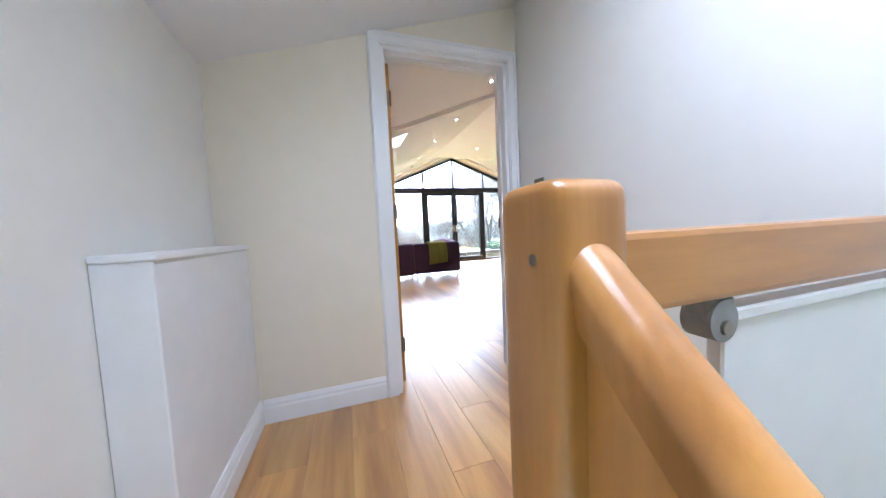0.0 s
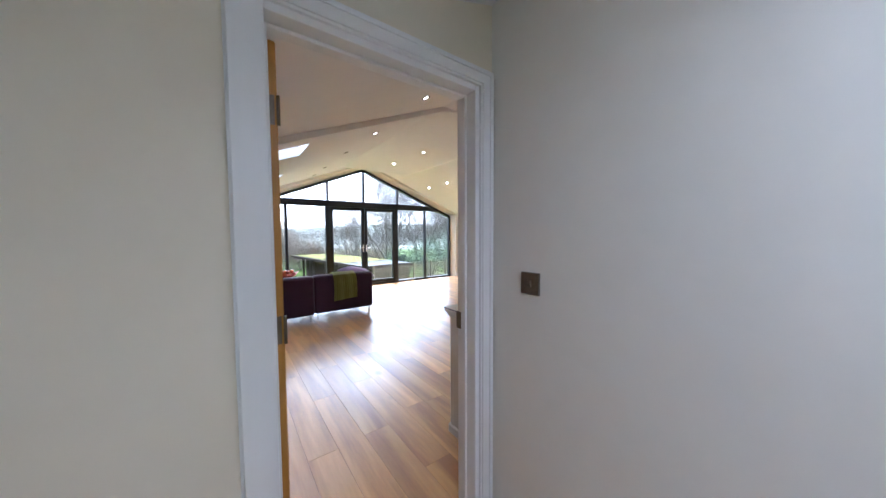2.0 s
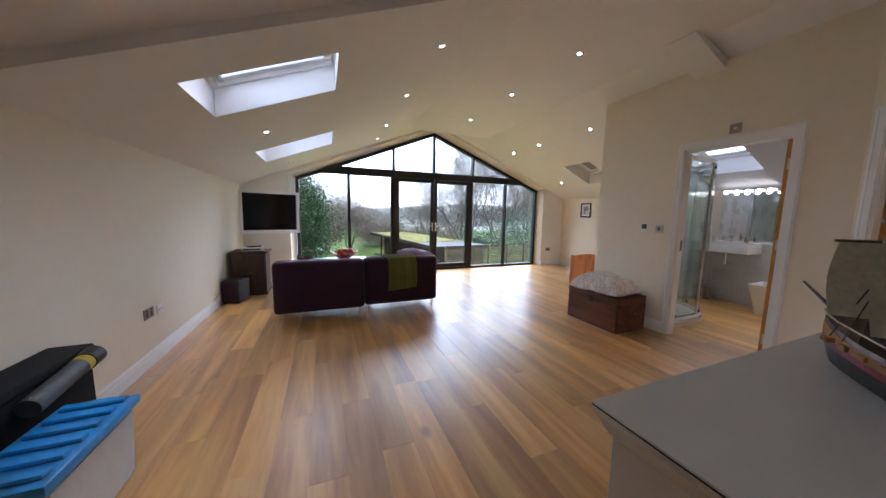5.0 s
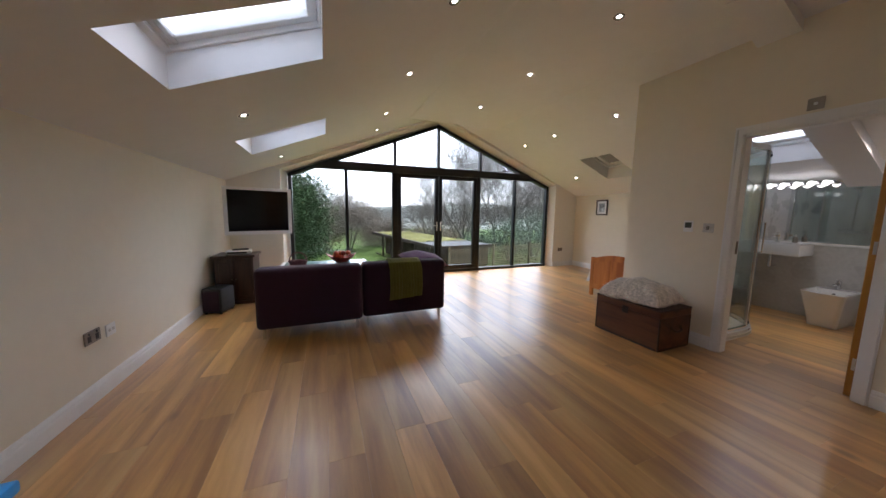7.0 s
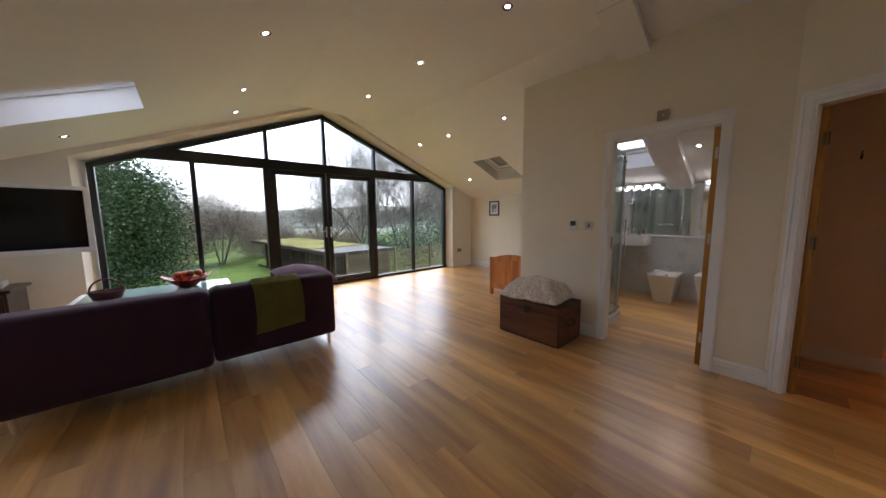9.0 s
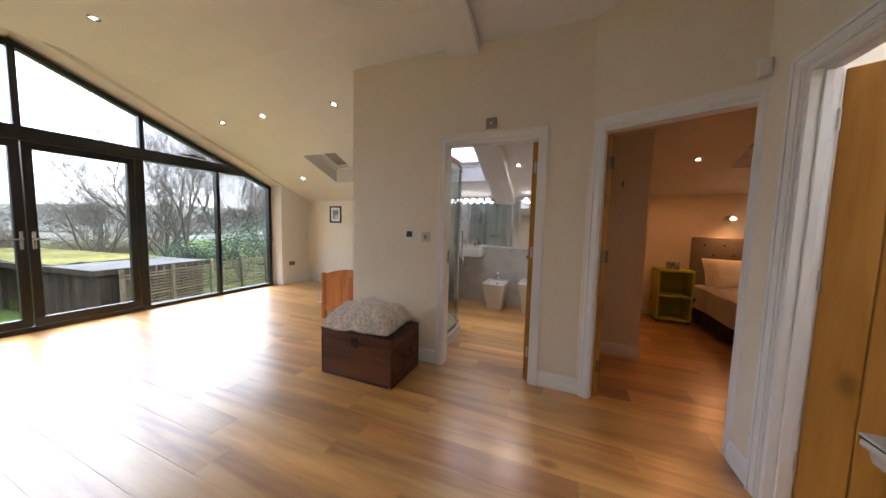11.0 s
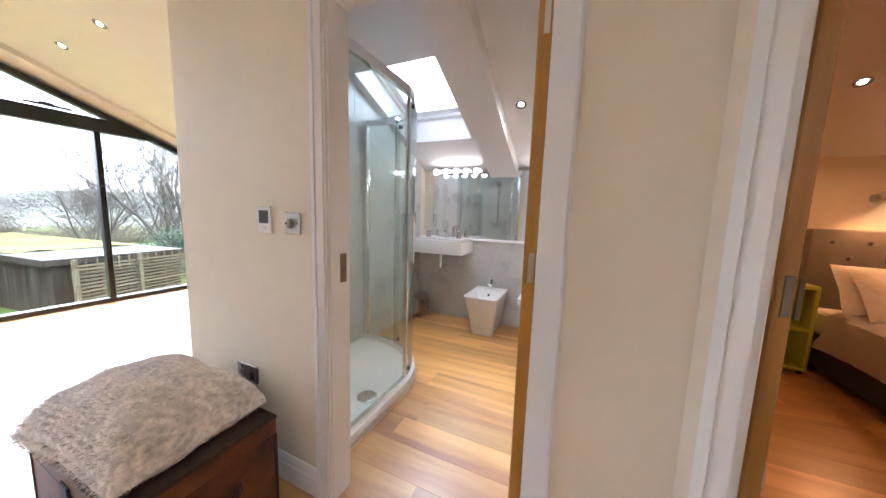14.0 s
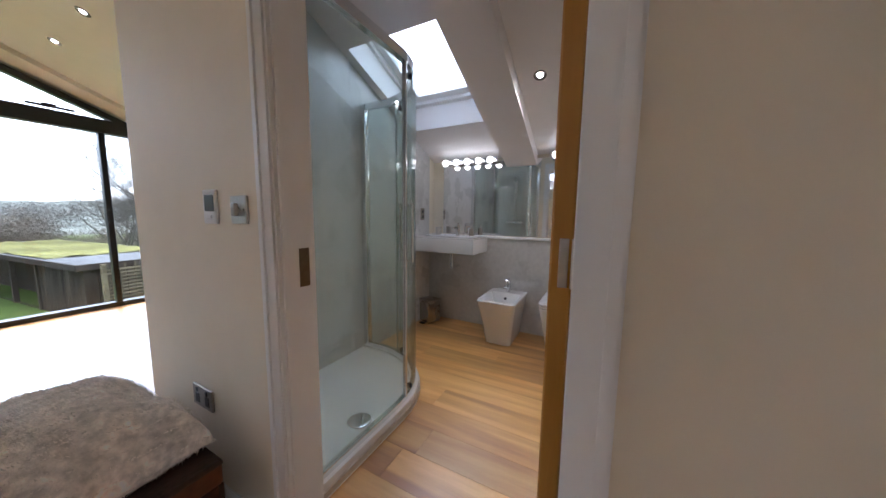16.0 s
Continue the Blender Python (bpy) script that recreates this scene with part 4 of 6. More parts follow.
for s in (-1, 1):
    for u in (-1, 1):
        part("corner_post", box(B(), (s * TX - 0.012 if s > 0 else -TX - 0.004, u * TY - 0.012 if u > 0 else -TY - 0.004, 0), (s * TX + 0.004 if s > 0 else -TX + 0.012, u * TY + 0.004 if u > 0 else -TY + 0.012, 0.33), 0.004), M["worn_leather"], tr)
    part("edge_strip", box(B(), (s * TX - (0.004 if s < 0 else 0.018), -TY + 0.022, 0.0), (s * TX + (0.018 if s < 0 else 0.004), TY - 0.022, 0.022), 0.003), M["worn_leather"], tr)
    part("edge_strip", box(B(), (-TX + 0.022, s * TY - (0.004 if s < 0 else 0.018), 0.0), (TX - 0.022, s * TY + (0.018 if s < 0 else 0.004), 0.022), 0.003), M["worn_leather"], tr)
    hd = tube(B(), [(-0.07, s * (TY + 0.006), 0.22), (-0.055, s * (TY + 0.03), 0.20), (0.0, s * (TY + 0.036), 0.19), (0.055, s * (TY + 0.03), 0.20), (0.07, s * (TY + 0.006), 0.22)], 0.010, 8)
    for x in (-0.07, 0.07):
        box(hd, (x - 0.018, min(s * TY, s * (TY + 0.01)), 0.20), (x + 0.018, max(s * TY, s * (TY + 0.01)), 0.24), 0.003)
    part("handle", hd, M["worn_leather"], tr, "dark leather handle")
lk = box(B(), (-TX - 0.010, -0.034, 0.285), (-TX - 0.002, 0.034, 0.36), 0.004)
mat("black_iron", (0.035, 0.030, 0.026), 0.5, 0.6, grain=(60, 0.3), blotch=(9, 0.2))
part("lock_plate", lk, M["black_iron"], tr, "blackened iron lock plate")
mat("taupe_fur", (0.82, 0.75, 0.69), 0.95, grain=(45, 0.25), blotch=(11, 0.22), bump=(60, 0.9), sheen=0.6)
fur = pillow("fur", 0.49, 0.63, 0.22, None, puff=2.1, n=40, seed=5, wrinkle=0.05)
for v in fur.verts:
    v.co.z = max(0.004, v.co.z - 0.085 * max(abs(v.co.x) / 0.245, abs(v.co.y) / 0.315) ** 4)
for v in fur.verts:
    v.co += 0.004 * Vector((noise.noise(v.co * 26), noise.noise(v.co * 26 + Vector((9, 0, 0))), noise.noise(v.co * 30 + Vector((0, 7, 0)))))
solid("fur_cushion", fur, M["taupe_fur"], "thick taupe fake-fur cushion lying on the trunk", "cushion", smooth=True, m=pose(4.025, 4.49, 0.408, 0, 0, 4))
tufts = B()
rng = random.Random(11)
fm = pose(4.025, 4.49, 0.408, 0, 0, 4)
src = bpy.data.objects["fur_cushion"].data
for poly in src.polygons:
    for k in range(9):
        c = fm @ (poly.center + Vector((rng.uniform(-1, 1), rng.uniform(-1, 1), 0)) * 0.008)
        n3 = fm.to_3x3() @ poly.normal
        tip = c + (n3 * rng.uniform(0.004, 0.009) + Vector((rng.uniform(-0.6, 0.6) - 0.5, rng.uniform(-1, 1) + 0.9, rng.uniform(-0.8, 0.2))) * 0.009)
        side = n3.cross(Vector((rng.uniform(-1, 1), rng.uniform(-1, 1), rng.uniform(-1, 1)))).normalized() * 0.0020
        tufts.faces.new([tufts.verts.new(c + side), tufts.verts.new(c - side), tufts.verts.new(tip)])
fo = new("fur", mesh_of("fur", tufts, M["taupe_fur"]))
fo.parent = bpy.data.objects["fur_cushion"]
fo.matrix_parent_inverse = fm.inverted()
tagged(fo, kind="stuff")

# ---- alcove: pine bed, picture ----
wood("orange_pine", (0.36, 0.10, 0.010), (0.50, 0.16, 0.018), (0.58, 0.21, 0.034), rough=0.62, along="Z", vary=0.08, grain=5, coat=0.0)
mat("white_linen", (0.75, 0.75, 0.76), 0.9, grain=(80, 0.04), blotch=(4, 0.05), bump=(60, 0.3))
bed = thing("pine_bed", pose(5.95, 5.47, 0), "orange pine single bed with a panelled foot end", "bed")
fb = B()
arch = [(-0.46 + 0.92 * k / 12, 0.60 + 0.10 * math.sin(math.pi * k / 12)) for k in range(13)]
prism(fb, [(-1.03, y, z) for y, z in arch] + [(-1.03, y, z - 0.085) for y, z in arch[::-1]], (0.035, 0, 0))
foot = part("footboard", fb, M["orange_pine"], bed, "arched panelled pine foot end")
part("panel", box(B(), (-1.025, -0.40, 0.16), (-1.005, 0.40, 0.63), 0.004), M["orange_pine"], foot)
part("bottom_rail", box(B(), (-1.032, -0.40, 0.12), (-0.997, 0.40, 0.20), 0.004), M["orange_pine"], foot)
for y in (-0.13, 0.13):
    part("muntin", box(B(), (-1.030, y - 0.025, 0.20), (-1.0, y + 0.025, 0.62), 0.004), M["orange_pine"], foot)
for y in (-0.43, 0.43):
    part("leg", box(B(), (-1.035, y - 0.03, 0), (-0.99, y + 0.03, 0.63), 0.006), M["orange_pine"], bed)
    part("side_rail", box(B(), (-0.99, y - 0.012, 0.18), (0.90, y + 0.012, 0.30), 0.004), M["orange_pine"], bed)
    part("head_leg", box(B(), (0.88, y - 0.03, 0), (0.93, y + 0.03, 0.85), 0.006), M["orange_pine"], bed)
part("headboard", box(B(), (0.885, -0.40, 0.30), (0.92, 0.40, 0.85), 0.01), M["orange_pine"], bed)
part("mattress", box(B(), (-0.98, -0.41, 0.30), (0.88, 0.41, 0.48), 0.05, 3), M["white_linen"], bed, smooth=True)
dv = B()
n1, n2 = 24, 20
gg = []
for i in range(n1 + 1):
    row = []
    for j in range(n2 + 1):
        x, v = -0.99 + 1.5 * i / n1, -0.62 + 1.24 * j / n2
        over = max(0, abs(v) - 0.45)
        y = (0.46 + (0.6 if v > 0 else 0.25) * over) * (1 if v > 0 else -1) if over else v
        z = 0.545 - 1.6 * over + 0.02 * noise.noise(Vector((x * 4, v * 5, 2))) - 0.03 * (abs(y) / 0.45) ** 4
        if v < -0.45:
            y = max(y, -0.47)
        row.append(dv.verts.new((x, y + (0.02 * noise.noise(Vector((x * 7, 1, 0))) if v > 0.45 else 0), z)))
    gg.append(row)
for i in range(n1):
    for j in range(n2):
        dv.faces.new((gg[i][j], gg[i + 1][j], gg[i + 1][j + 1], gg[i][j + 1]))
bmesh.ops.solidify(dv, geom=dv.faces[:], thickness=0.03)
solid("duvet", dv, M["white_linen"], "white duvet spread over the pine bed", "duvet", smooth=True, m=pose(5.95, 5.47, 0))
solid("bed_pillow", pillow("p", 0.42, 0.66, 0.14, None, seed=8), M["white_linen"], "white pillow at the head of the pine bed", "pillow", smooth=True, m=pose(6.6, 5.47, 0.50))
mat("photo_print", (0.30, 0.32, 0.36), 0.4, grain=(14, 0.5), blotch=(30, 0.5), bump=None)
pf = thing("picture_frame", pose(XE - 0.001, 7.46, 1.49, 0, 0, TO_W) @ Matrix.Scale(1.22, 4), "small dark-framed photograph on the wall", "picture")
for lo, hi in (((-0.125, 0, -0.145), (0.125, 0.02, -0.12)), ((-0.125, 0, 0.12), (0.125, 0.02, 0.145)), ((-0.125, 0, -0.12), (-0.10, 0.02, 0.12)), ((0.10, 0, -0.12), (0.125, 0.02, 0.12))):
    part("frame", box(B(), lo, hi, 0.004), M["dark_wood"], pf)
part("mount", box(B(), (-0.10, 0.001, -0.12), (0.10, 0.008, 0.12)), M["white_satin"], pf)
part("print", box(B(), (-0.06, 0.006, -0.08), (0.06, 0.0095, 0.08)), M["photo_print"], pf)

# ---- white sideboard and what stands on it ----
mat("ivory_paint", (0.62, 0.58, 0.52), 0.4, grain=(14, 0.03), blotch=(3, 0.03), bump=(80, 0.04))
mat("top_glass", (0.62, 0.64, 0.66), 0.05, grain=(8, 0.02), bump=None, spec=0.6)
sb = thing("sideboard", pose(2.038, 2.065, -0.04), "white painted chest of drawers with a glass-covered top", "chest of drawers")
part("carcass", box(B(), (-0.68, -0.28, 0.09), (0.68, 0.25, 0.885), 0.004), M["ivory_paint"], sb)
part("plinth", box(B(), (-0.69, -0.287, 0.04), (0.69, 0.265, 0.105), 0.008), M["ivory_paint"], sb)
part("cornice", prism(B(), [(-0.685, -0.287, 0.875), (-0.685, 0.255, 0.875), (-0.702, 0.275, 0.912), (-0.702, -0.287, 0.912)], (1.40, 0, 0)), M["ivory_paint"], sb)
part("top", box(B(), (-0.708, -0.287, 0.912), (0.708, 0.285, 0.930), 0.005), M["ivory_paint"], sb)
part("edge_gasket", box(B(), (-0.707, -0.287, 0.930), (0.707, 0.284, 0.934)), M["dark_plastic"], sb)
part("glass_sheet", box(B(), (-0.708, -0.287, 0.934), (0.708, 0.285, 0.940), 0.001), M["top_glass"], sb, "sheet of glass on the top")
for i in range(3):
    for j in range(2):
        x0, z0 = -0.64 + j * 0.66, 0.115 + i * 0.262
        dr = part("drawer", box(B(), (x0, 0.245, z0), (x0 + 0.615, 0.268, z0 + 0.25), 0.006), M["ivory_paint"], sb)
        part("panel", box(B(), (x0 + 0.05, 0.262, z0 + 0.045), (x0 + 0.565, 0.274, z0 + 0.205), 0.006), M["ivory_paint"], dr)
        hd = tube(B(), [(x0 + 0.25, 0.270, z0 + 0.14), (x0 + 0.26, 0.30, z0 + 0.125), (x0 + 0.355, 0.30, z0 + 0.125), (x0 + 0.365, 0.270, z0 + 0.14)], 0.007, 8)
        part("handle", hd, M["steel"], dr, "pewter drop handle")

# model sailing ship
mat("hull_black", (0.02, 0.02, 0.024), 0.45, grain=(60, 0.3), bump=(60, 0.1))
mat("hull_red", (0.20, 0.025, 0.03), 0.5, grain=(60, 0.2))
mat("hull_yellow", (0.34, 0.16, 0.03), 0.5, grain=(60, 0.15))
mat("sailcloth", (0.60, 0.55, 0.45), 0.85, grain=(70, 0.1), blotch=(9, 0.12), bump=(160, 0.3))
ship = thing("model_ship", pose(1.97, 2.05, 0.901, 0, 0, 220) @ Matrix.Diagonal((0.95, 0.95, 0.74, 1)), "model sailing ship with cloth sails on the sideboard", "model ship")


def hull(bm, z0, z1, grow0, grow1, L=0.36, W=0.075):
    n = 12
    rings = []
    for z, gsc in ((z0, grow0), (z1, grow1)):
        ring = []
        for k in range(n + 1):
            u = -1 + 2 * k / n
            w = W * gsc * (1 - max(0, -u) ** 2.2) ** 0.6 * (1 - 0.25 * max(0, u) ** 3)
            lift = 0.05 * u * u * (z - 0.02) / 0.12
            ring.append((bm.verts.new((u * L * (0.86 + 0.14 * gsc), w, z + lift)), bm.verts.new((u * L * (0.86 + 0.14 * gsc), -w, z + lift))))
        rings.append(ring)
    for k in range(n):
        for s in (0, 1):
            bm.faces.new((rings[0][k][s], rings[0][k + 1][s], rings[1][k + 1][s], rings[1][k][s]))
        bm.faces.new((rings[0][k][0], rings[0][k][1], rings[0][k + 1][1], rings[0][k + 1][0]))
        bm.faces.new((rings[1][k][0], rings[1][k + 1][0], rings[1][k + 1][1], rings[1][k][1]))
    bm.faces.new((rings[0][n][0], rings[0][n][1], rings[1][n][1], rings[1][n][0]))
    return bm


hl = part("hull", hull(B(), 0.0, 0.075, 0.55, 0.95), M["hull_black"], ship)
part("red_band", hull(B(), 0.075, 0.10, 0.96, 1.0), M["hull_red"], hl)
part("yellow_band", hull(B(), 0.10, 0.128, 1.0, 1.0), M["hull_yellow"], hl)
part("deck", hull(B(), 0.128, 0.145, 0.98, 0.97), M["dark_wood"], hl)
part("stern_castle", box(B(), (0.22, -0.055, 0.15), (0.36, 0.055, 0.24), 0.01), M["hull_red"], ship)
for k in range(7):
    part("gun_port", box(B(), (-0.22 + 0.07 * k, -0.080, 0.105), (-0.19 + 0.07 * k, 0.080, 0.125), 0.002), M["hull_yellow"], hl)
part("bowsprit", rod(B(), (-0.32, 0, 0.18), (-0.52, 0, 0.27), 0.007, 0.004), M["dark_wood"], ship)
for x, top, levels in ((-0.15, 0.52, ((0.22, 0.49, 0.14),)), (0.04, 0.60, ((0.22, 0.56, 0.17),)), (0.24, 0.47, ((0.27, 0.44, 0.12),))):
    mast = part("mast", rod(B(), (x, 0, 0.13), (x, 0, top), 0.008, 0.004), M["dark_wood"], ship)
    for za, zb, hw in levels:
        part("yard", rod(B(), (x - 0.012, -hw * 0.78, zb), (x - 0.012, hw * 0.78, zb), 0.005), M["dark_wood"], mast)
        sl = B()
        gs = [[sl.verts.new((x - 0.014 - 0.03 * math.sin(math.pi * (a / 6)), 0.7 * (-hw + 2 * hw * b / 8), zb + (za - zb) * a / 6)) for b in range(9)] for a in range(7)]
        for a in range(6):
            for b in range(8):
                sl.faces.new((gs[a][b], gs[a][b + 1], gs[a + 1][b + 1], gs[a + 1][b]))
        bmesh.ops.solidify(sl, geom=sl.faces[:], thickness=0.002)
        part("sail", sl, M["sailcloth"], mast, "slack beige sail", smooth=True)
    for q in (-1, 1):
        for o in (-0.05, 0.0, 0.05):
            part("stay", rod(B(), (x + o, q * 0.07, 0.13), (x, 0, top - 0.06), 0.0016, seg=4), M["hull_black"], mast)
rail = B()
for q in (-1, 1):
    tube(rail, [(-0.30 + 0.06 * k, q * 0.070 * (1 - max(0, 1.5 - k) * 0.28), 0.175 + 0.03 * abs(k - 5) / 5) for k in range(11)], 0.003, 5)
part("bulwark_rail", rail, M["sailcloth"], ship)

# ---- storage by the west wall ----
mat("blue_plastic", (0.03, 0.25, 0.62), 0.35, grain=(30, 0.05), bump=(90, 0.04))
mat("milky_plastic", (0.50, 0.52, 0.52), 0.3, grain=(20, 0.05), bump=(60, 0.05))
mat("yellow_plastic", (0.55, 0.42, 0.02), 0.4)
tub = thing("storage_box", pose(-0.245, 3.475, 0) @ Matrix.Diagonal((0.66, 0.80, 1.32, 1)), "milky plastic storage box with a bright blue lid", "storage box")
bt = B()
lo = [(-0.17, -0.30), (0.17, -0.30), (0.17, 0.30), (-0.17, 0.30)]
a = [bt.verts.new((x, y, 0.0)) for x, y in lo]
b = [bt.verts.new((x * 1.1, y * 1.07, 0.27)) for x, y in lo]
bt.faces.new(a[::-1]), bt.faces.new(b)
for i in range(4):
    bt.faces.new((a[i], a[(i + 1) % 4], b[(i + 1) % 4], b[i]))
bmesh.ops.bevel(bt, geom=bt.edges[:], offset=0.02, segments=2, affect="EDGES")
part("body", bt, M["milky_plastic"], tub, smooth=True)
part("lid", box(B(), (-0.21, -0.345, 0.265), (0.21, 0.345, 0.30), 0.012, 2), M["blue_plastic"], tub, "blue ribbed lid", smooth=True)
for k in range(6):
    part("rib", box(B(), (-0.17, -0.30 + 0.11 * k, 0.298), (0.17, -0.245 + 0.11 * k, 0.312), 0.006), M["blue_plastic"], tub)
for s in (-1, 1):
    part("clip", box(B(), (-0.06, s * 0.335 - 0.016, 0.20), (0.06, s * 0.335 + 0.016, 0.30), 0.006), M["blue_plastic"], tub)
mat("black_canvas", (0.014, 0.014, 0.015), 0.9, grain=(120, 0.3), blotch=(6, 0.2), bump=(300, 0.3), spec=0.2)
mat("hose_grey", (0.07, 0.07, 0.075), 0.5, grain=(40, 0.1), bump=(90, 0.1))
tb = thing("storage_case", pose(-0.49, 3.70, 0), "black lidded storage case with a grey tube across it", "storage case")
part("body", box(B(), (-0.12, -0.364, 0), (0.055, 0.364, 0.53), 0.03, 3), M["black_canvas"], tb, smooth=True)
part("lid", box(B(), (-0.126, -0.378, 0.528), (0.061, 0.378, 0.572), 0.015, 2), M["black_canvas"], tb, smooth=True)
hose = part("tube", rod(B(), (0.098, -0.10, 0.475), (0.098, 0.20, 0.520), 0.042, seg=20), M["hose_grey"], tb, "grey plastic tube end", smooth=True)
part("ring", rod(B(), (0.098, 0.185, 0.518), (0.098, 0.225, 0.524), 0.0435, seg=20), M["yellow_plastic"], hose, "yellow ring", smooth=True)
part("collar", rod(B(), (0.098, 0.225, 0.524), (0.098, 0.30, 0.535), 0.049, seg=20), M["dark_plastic"], hose, smooth=True)

# ---- bathroom ----
mat("ceramic", (0.80, 0.80, 0.80), 0.08, grain=(6, 0.01), blotch=(3, 0.01), bump=None, coat=0.5)
mat("grey_tile", (0.56, 0.555, 0.54), 0.28, grain=(25, 0.06), blotch=(3, 0.06), bump=(60, 0.04))
mat("grout", (0.44, 0.43, 0.41), 0.9)
mat("mirror_silver", (0.92, 0.93, 0.93), 0.01, 1.0, grain=(5, 0.005), blotch=(2, 0.005), bump=None)
clear("shower_glass", tint=(0.90, 0.95, 0.93), sheen=0.07)
mat("bin_steel", (0.42, 0.38, 0.33), 0.28, 1.0, grain=(60, 0.1), bump=None)


def tiles(name, m, w, tw, th, first, label, zf):
    """A wall lining of large tiles on grout up to the slope zf; local x along the wall, y out of it, z up."""
    t = thing(name, m, label, "tiles", kind="structure")

    def under(x0, x1, z0, z1, y0, y1):
        """A slice of the wall between two heights, cut off by the slope."""
        pts = [(x0, z0), (x1, z0)]
        ha, hb = zf(x0), zf(x1)
        pts.append((x1, min(z1, hb)))
        if (ha - z1) * (hb - z1) < 0:
            pts.append((x0 + (x1 - x0) * (ha - z1) / (ha - hb), z1))
        pts.append((x0, min(z1, ha)))
        return prism(B(), [(x, y0, z) for x, z in pts], (0, y1 - y0, 0))
    part("grout_bed", under(0, w, 0, 9, 0.0005, 0.009), M["grout"], t)
    rows = [0.0, first]
    while rows[-1] < max(zf(0), zf(w)):
        rows.append(rows[-1] + th)
    for i in range(int(math.ceil(w / tw))):
        x0, x1 = i * tw + 0.001, min(w, (i + 1) * tw) - 0.001
        for z0, z1 in zip(rows, rows[1:]):
            if min(zf(x0), zf(x1)) > z0 + 0.02:
                part("tile", under(x0, x1, z0 + 0.001, z1 - 0.001, 0.004, 0.011), M["grey_tile"], t)
    return t


tiles("wall_tiles_shower", pose(6.78, 4.855, 0.0, 0, 0, 180), 2.31, 1.2, 0.66, 0.95, "large pale grey tiles in the shower", lambda u: z_right(6.78 - u) - 0.005)
tiles("wall_tiles_shower_end", pose(4.47, 4.842, 0.0, 0, 0, -90), 0.78, 0.78, 0.66, 0.95, "large pale grey tiles in the shower", lambda u: z_right(4.47) - 0.005)
ledge = solid("wall_bathroom_ledge", box(B(), (6.80, 2.96, 0), (XE, 4.855, 0.955), 0.003), M["grey_tile"], "grey boxed-in ledge behind the sanitary ware", "ledge", kind="structure")
solid("ledge_top", box(B(), (6.78, 2.96, 0.955), (XE, 4.855, 0.975), 0.004), M["white_gloss"], "white shelf along the top of the ledge", "shelf", kind="structure")
mr = thing("wall_mirror", pose(6.878, 3.85, 0.98, 0, 0, TO_W), "wide frameless mirror above the bathroom ledge", "mirror")
part("glass", box(B(), (-0.88, 0, 0), (0.86, 0.006, 0.775), 0.001), M["mirror_silver"], mr)
part("backing", box(B(), (-0.87, -0.012, 0.005), (0.85, -0.0005, 0.77)), M["dark_plastic"], mr)
# boxed rafter over the bathroom
bmx = B()
prism(bmx, [(4.47, 3.68, z_right(4.47) + 0.02), (6.86, 3.68, z_right(6.86) + 0.02), (6.86, 3.68, z_right(6.86) - 0.12), (4.47, 3.68, z_right(4.47) - 0.13)], (0, 0.30, 0))
solid("beam_bathroom", bmx, M["ceiling_paint"], "white boxed rafter below the bathroom slope", "beam", kind="structure")
glow("globe_glow", (1.0, 0.92, 0.80), 0.75)


def light_bar(y, n):
    t = thing("vanity_light", pose(6.80, y, 1.765, 0, 0, TO_W), "chrome bar light with round glowing bulbs above the mirror", "wall light", "lights above the mirror")
    w = 0.125 * n
    part("bar", box(B(), (-w / 2, -0.015, -0.03), (w / 2, 0.03, 0.02), 0.006), M["chrome"], t)
    for k in range(n):
        x = -w / 2 + 0.0625 + 0.125 * k
        part("holder", rod(B(), (x, 0.03, -0.01), (x, 0.05, -0.015), 0.018), M["chrome"], t)
        part("bulb", ball(B(), (x, 0.080, -0.02), 0.034, 14), M["globe_glow"], t, smooth=True)


light_bar(4.36, 5)
light_bar(3.30, 4)

lamp("bathroom_downlight", "SPOT", look((6.03, 3.53, z_right(6.03) - 0.03), (5.9, 3.5, 0)), 2.0, (1.0, 0.86, 0.70), size=0.03, spread=140)

bs = thing("basin", pose(6.62, 4.47, 0.015), "white rectangular wall-hung basin", "basin")
bb = box(B(), (-0.22, -0.33, 0.80), (0.18, 0.375, 0.945), 0.012, 2)
part("bowl", bb, M["ceramic"], bs, smooth=True)
rim = B()
for lo, hi in (((-0.22, -0.33, 0.945), (0.18, -0.295, 0.958)), ((-0.22, 0.34, 0.945), (0.18, 0.375, 0.958)), ((-0.22, -0.295, 0.945), (-0.19, 0.34, 0.958)), ((0.08, -0.295, 0.945), (0.18, 0.34, 0.958))):
    box(rim, lo, hi, 0.004)
part("rim", rim, M["ceramic"], bs)
tp = rod(B(), (0.14, 0, 0.958), (0.14, 0, 1.07), 0.02, seg=16)
box(tp, (0.0, -0.018, 1.03), (0.15, 0.018, 1.055), 0.006)
box(tp, (0.10, -0.012, 1.075), (0.16, 0.012, 1.09), 0.004)
part("tap", tp, M["chrome"], bs, "chrome mixer tap", smooth=True)
part("waste_trap", rod(rod(B(), (0, 0, 0.62), (0, 0, 0.80), 0.017), (0, 0, 0.62), (0.2, 0, 0.62), 0.014), M["chrome"], bs, "chrome waste trap")
so = thing("soap_dispenser", pose(6.74, 4.30, 0.958), "small glass soap dispenser on the basin", "soap dispenser")
part("bottle", rod(B(), (0, 0, 0), (0, 0, 0.09), 0.028, 0.024, 16), M["bin_steel"], so, smooth=True)
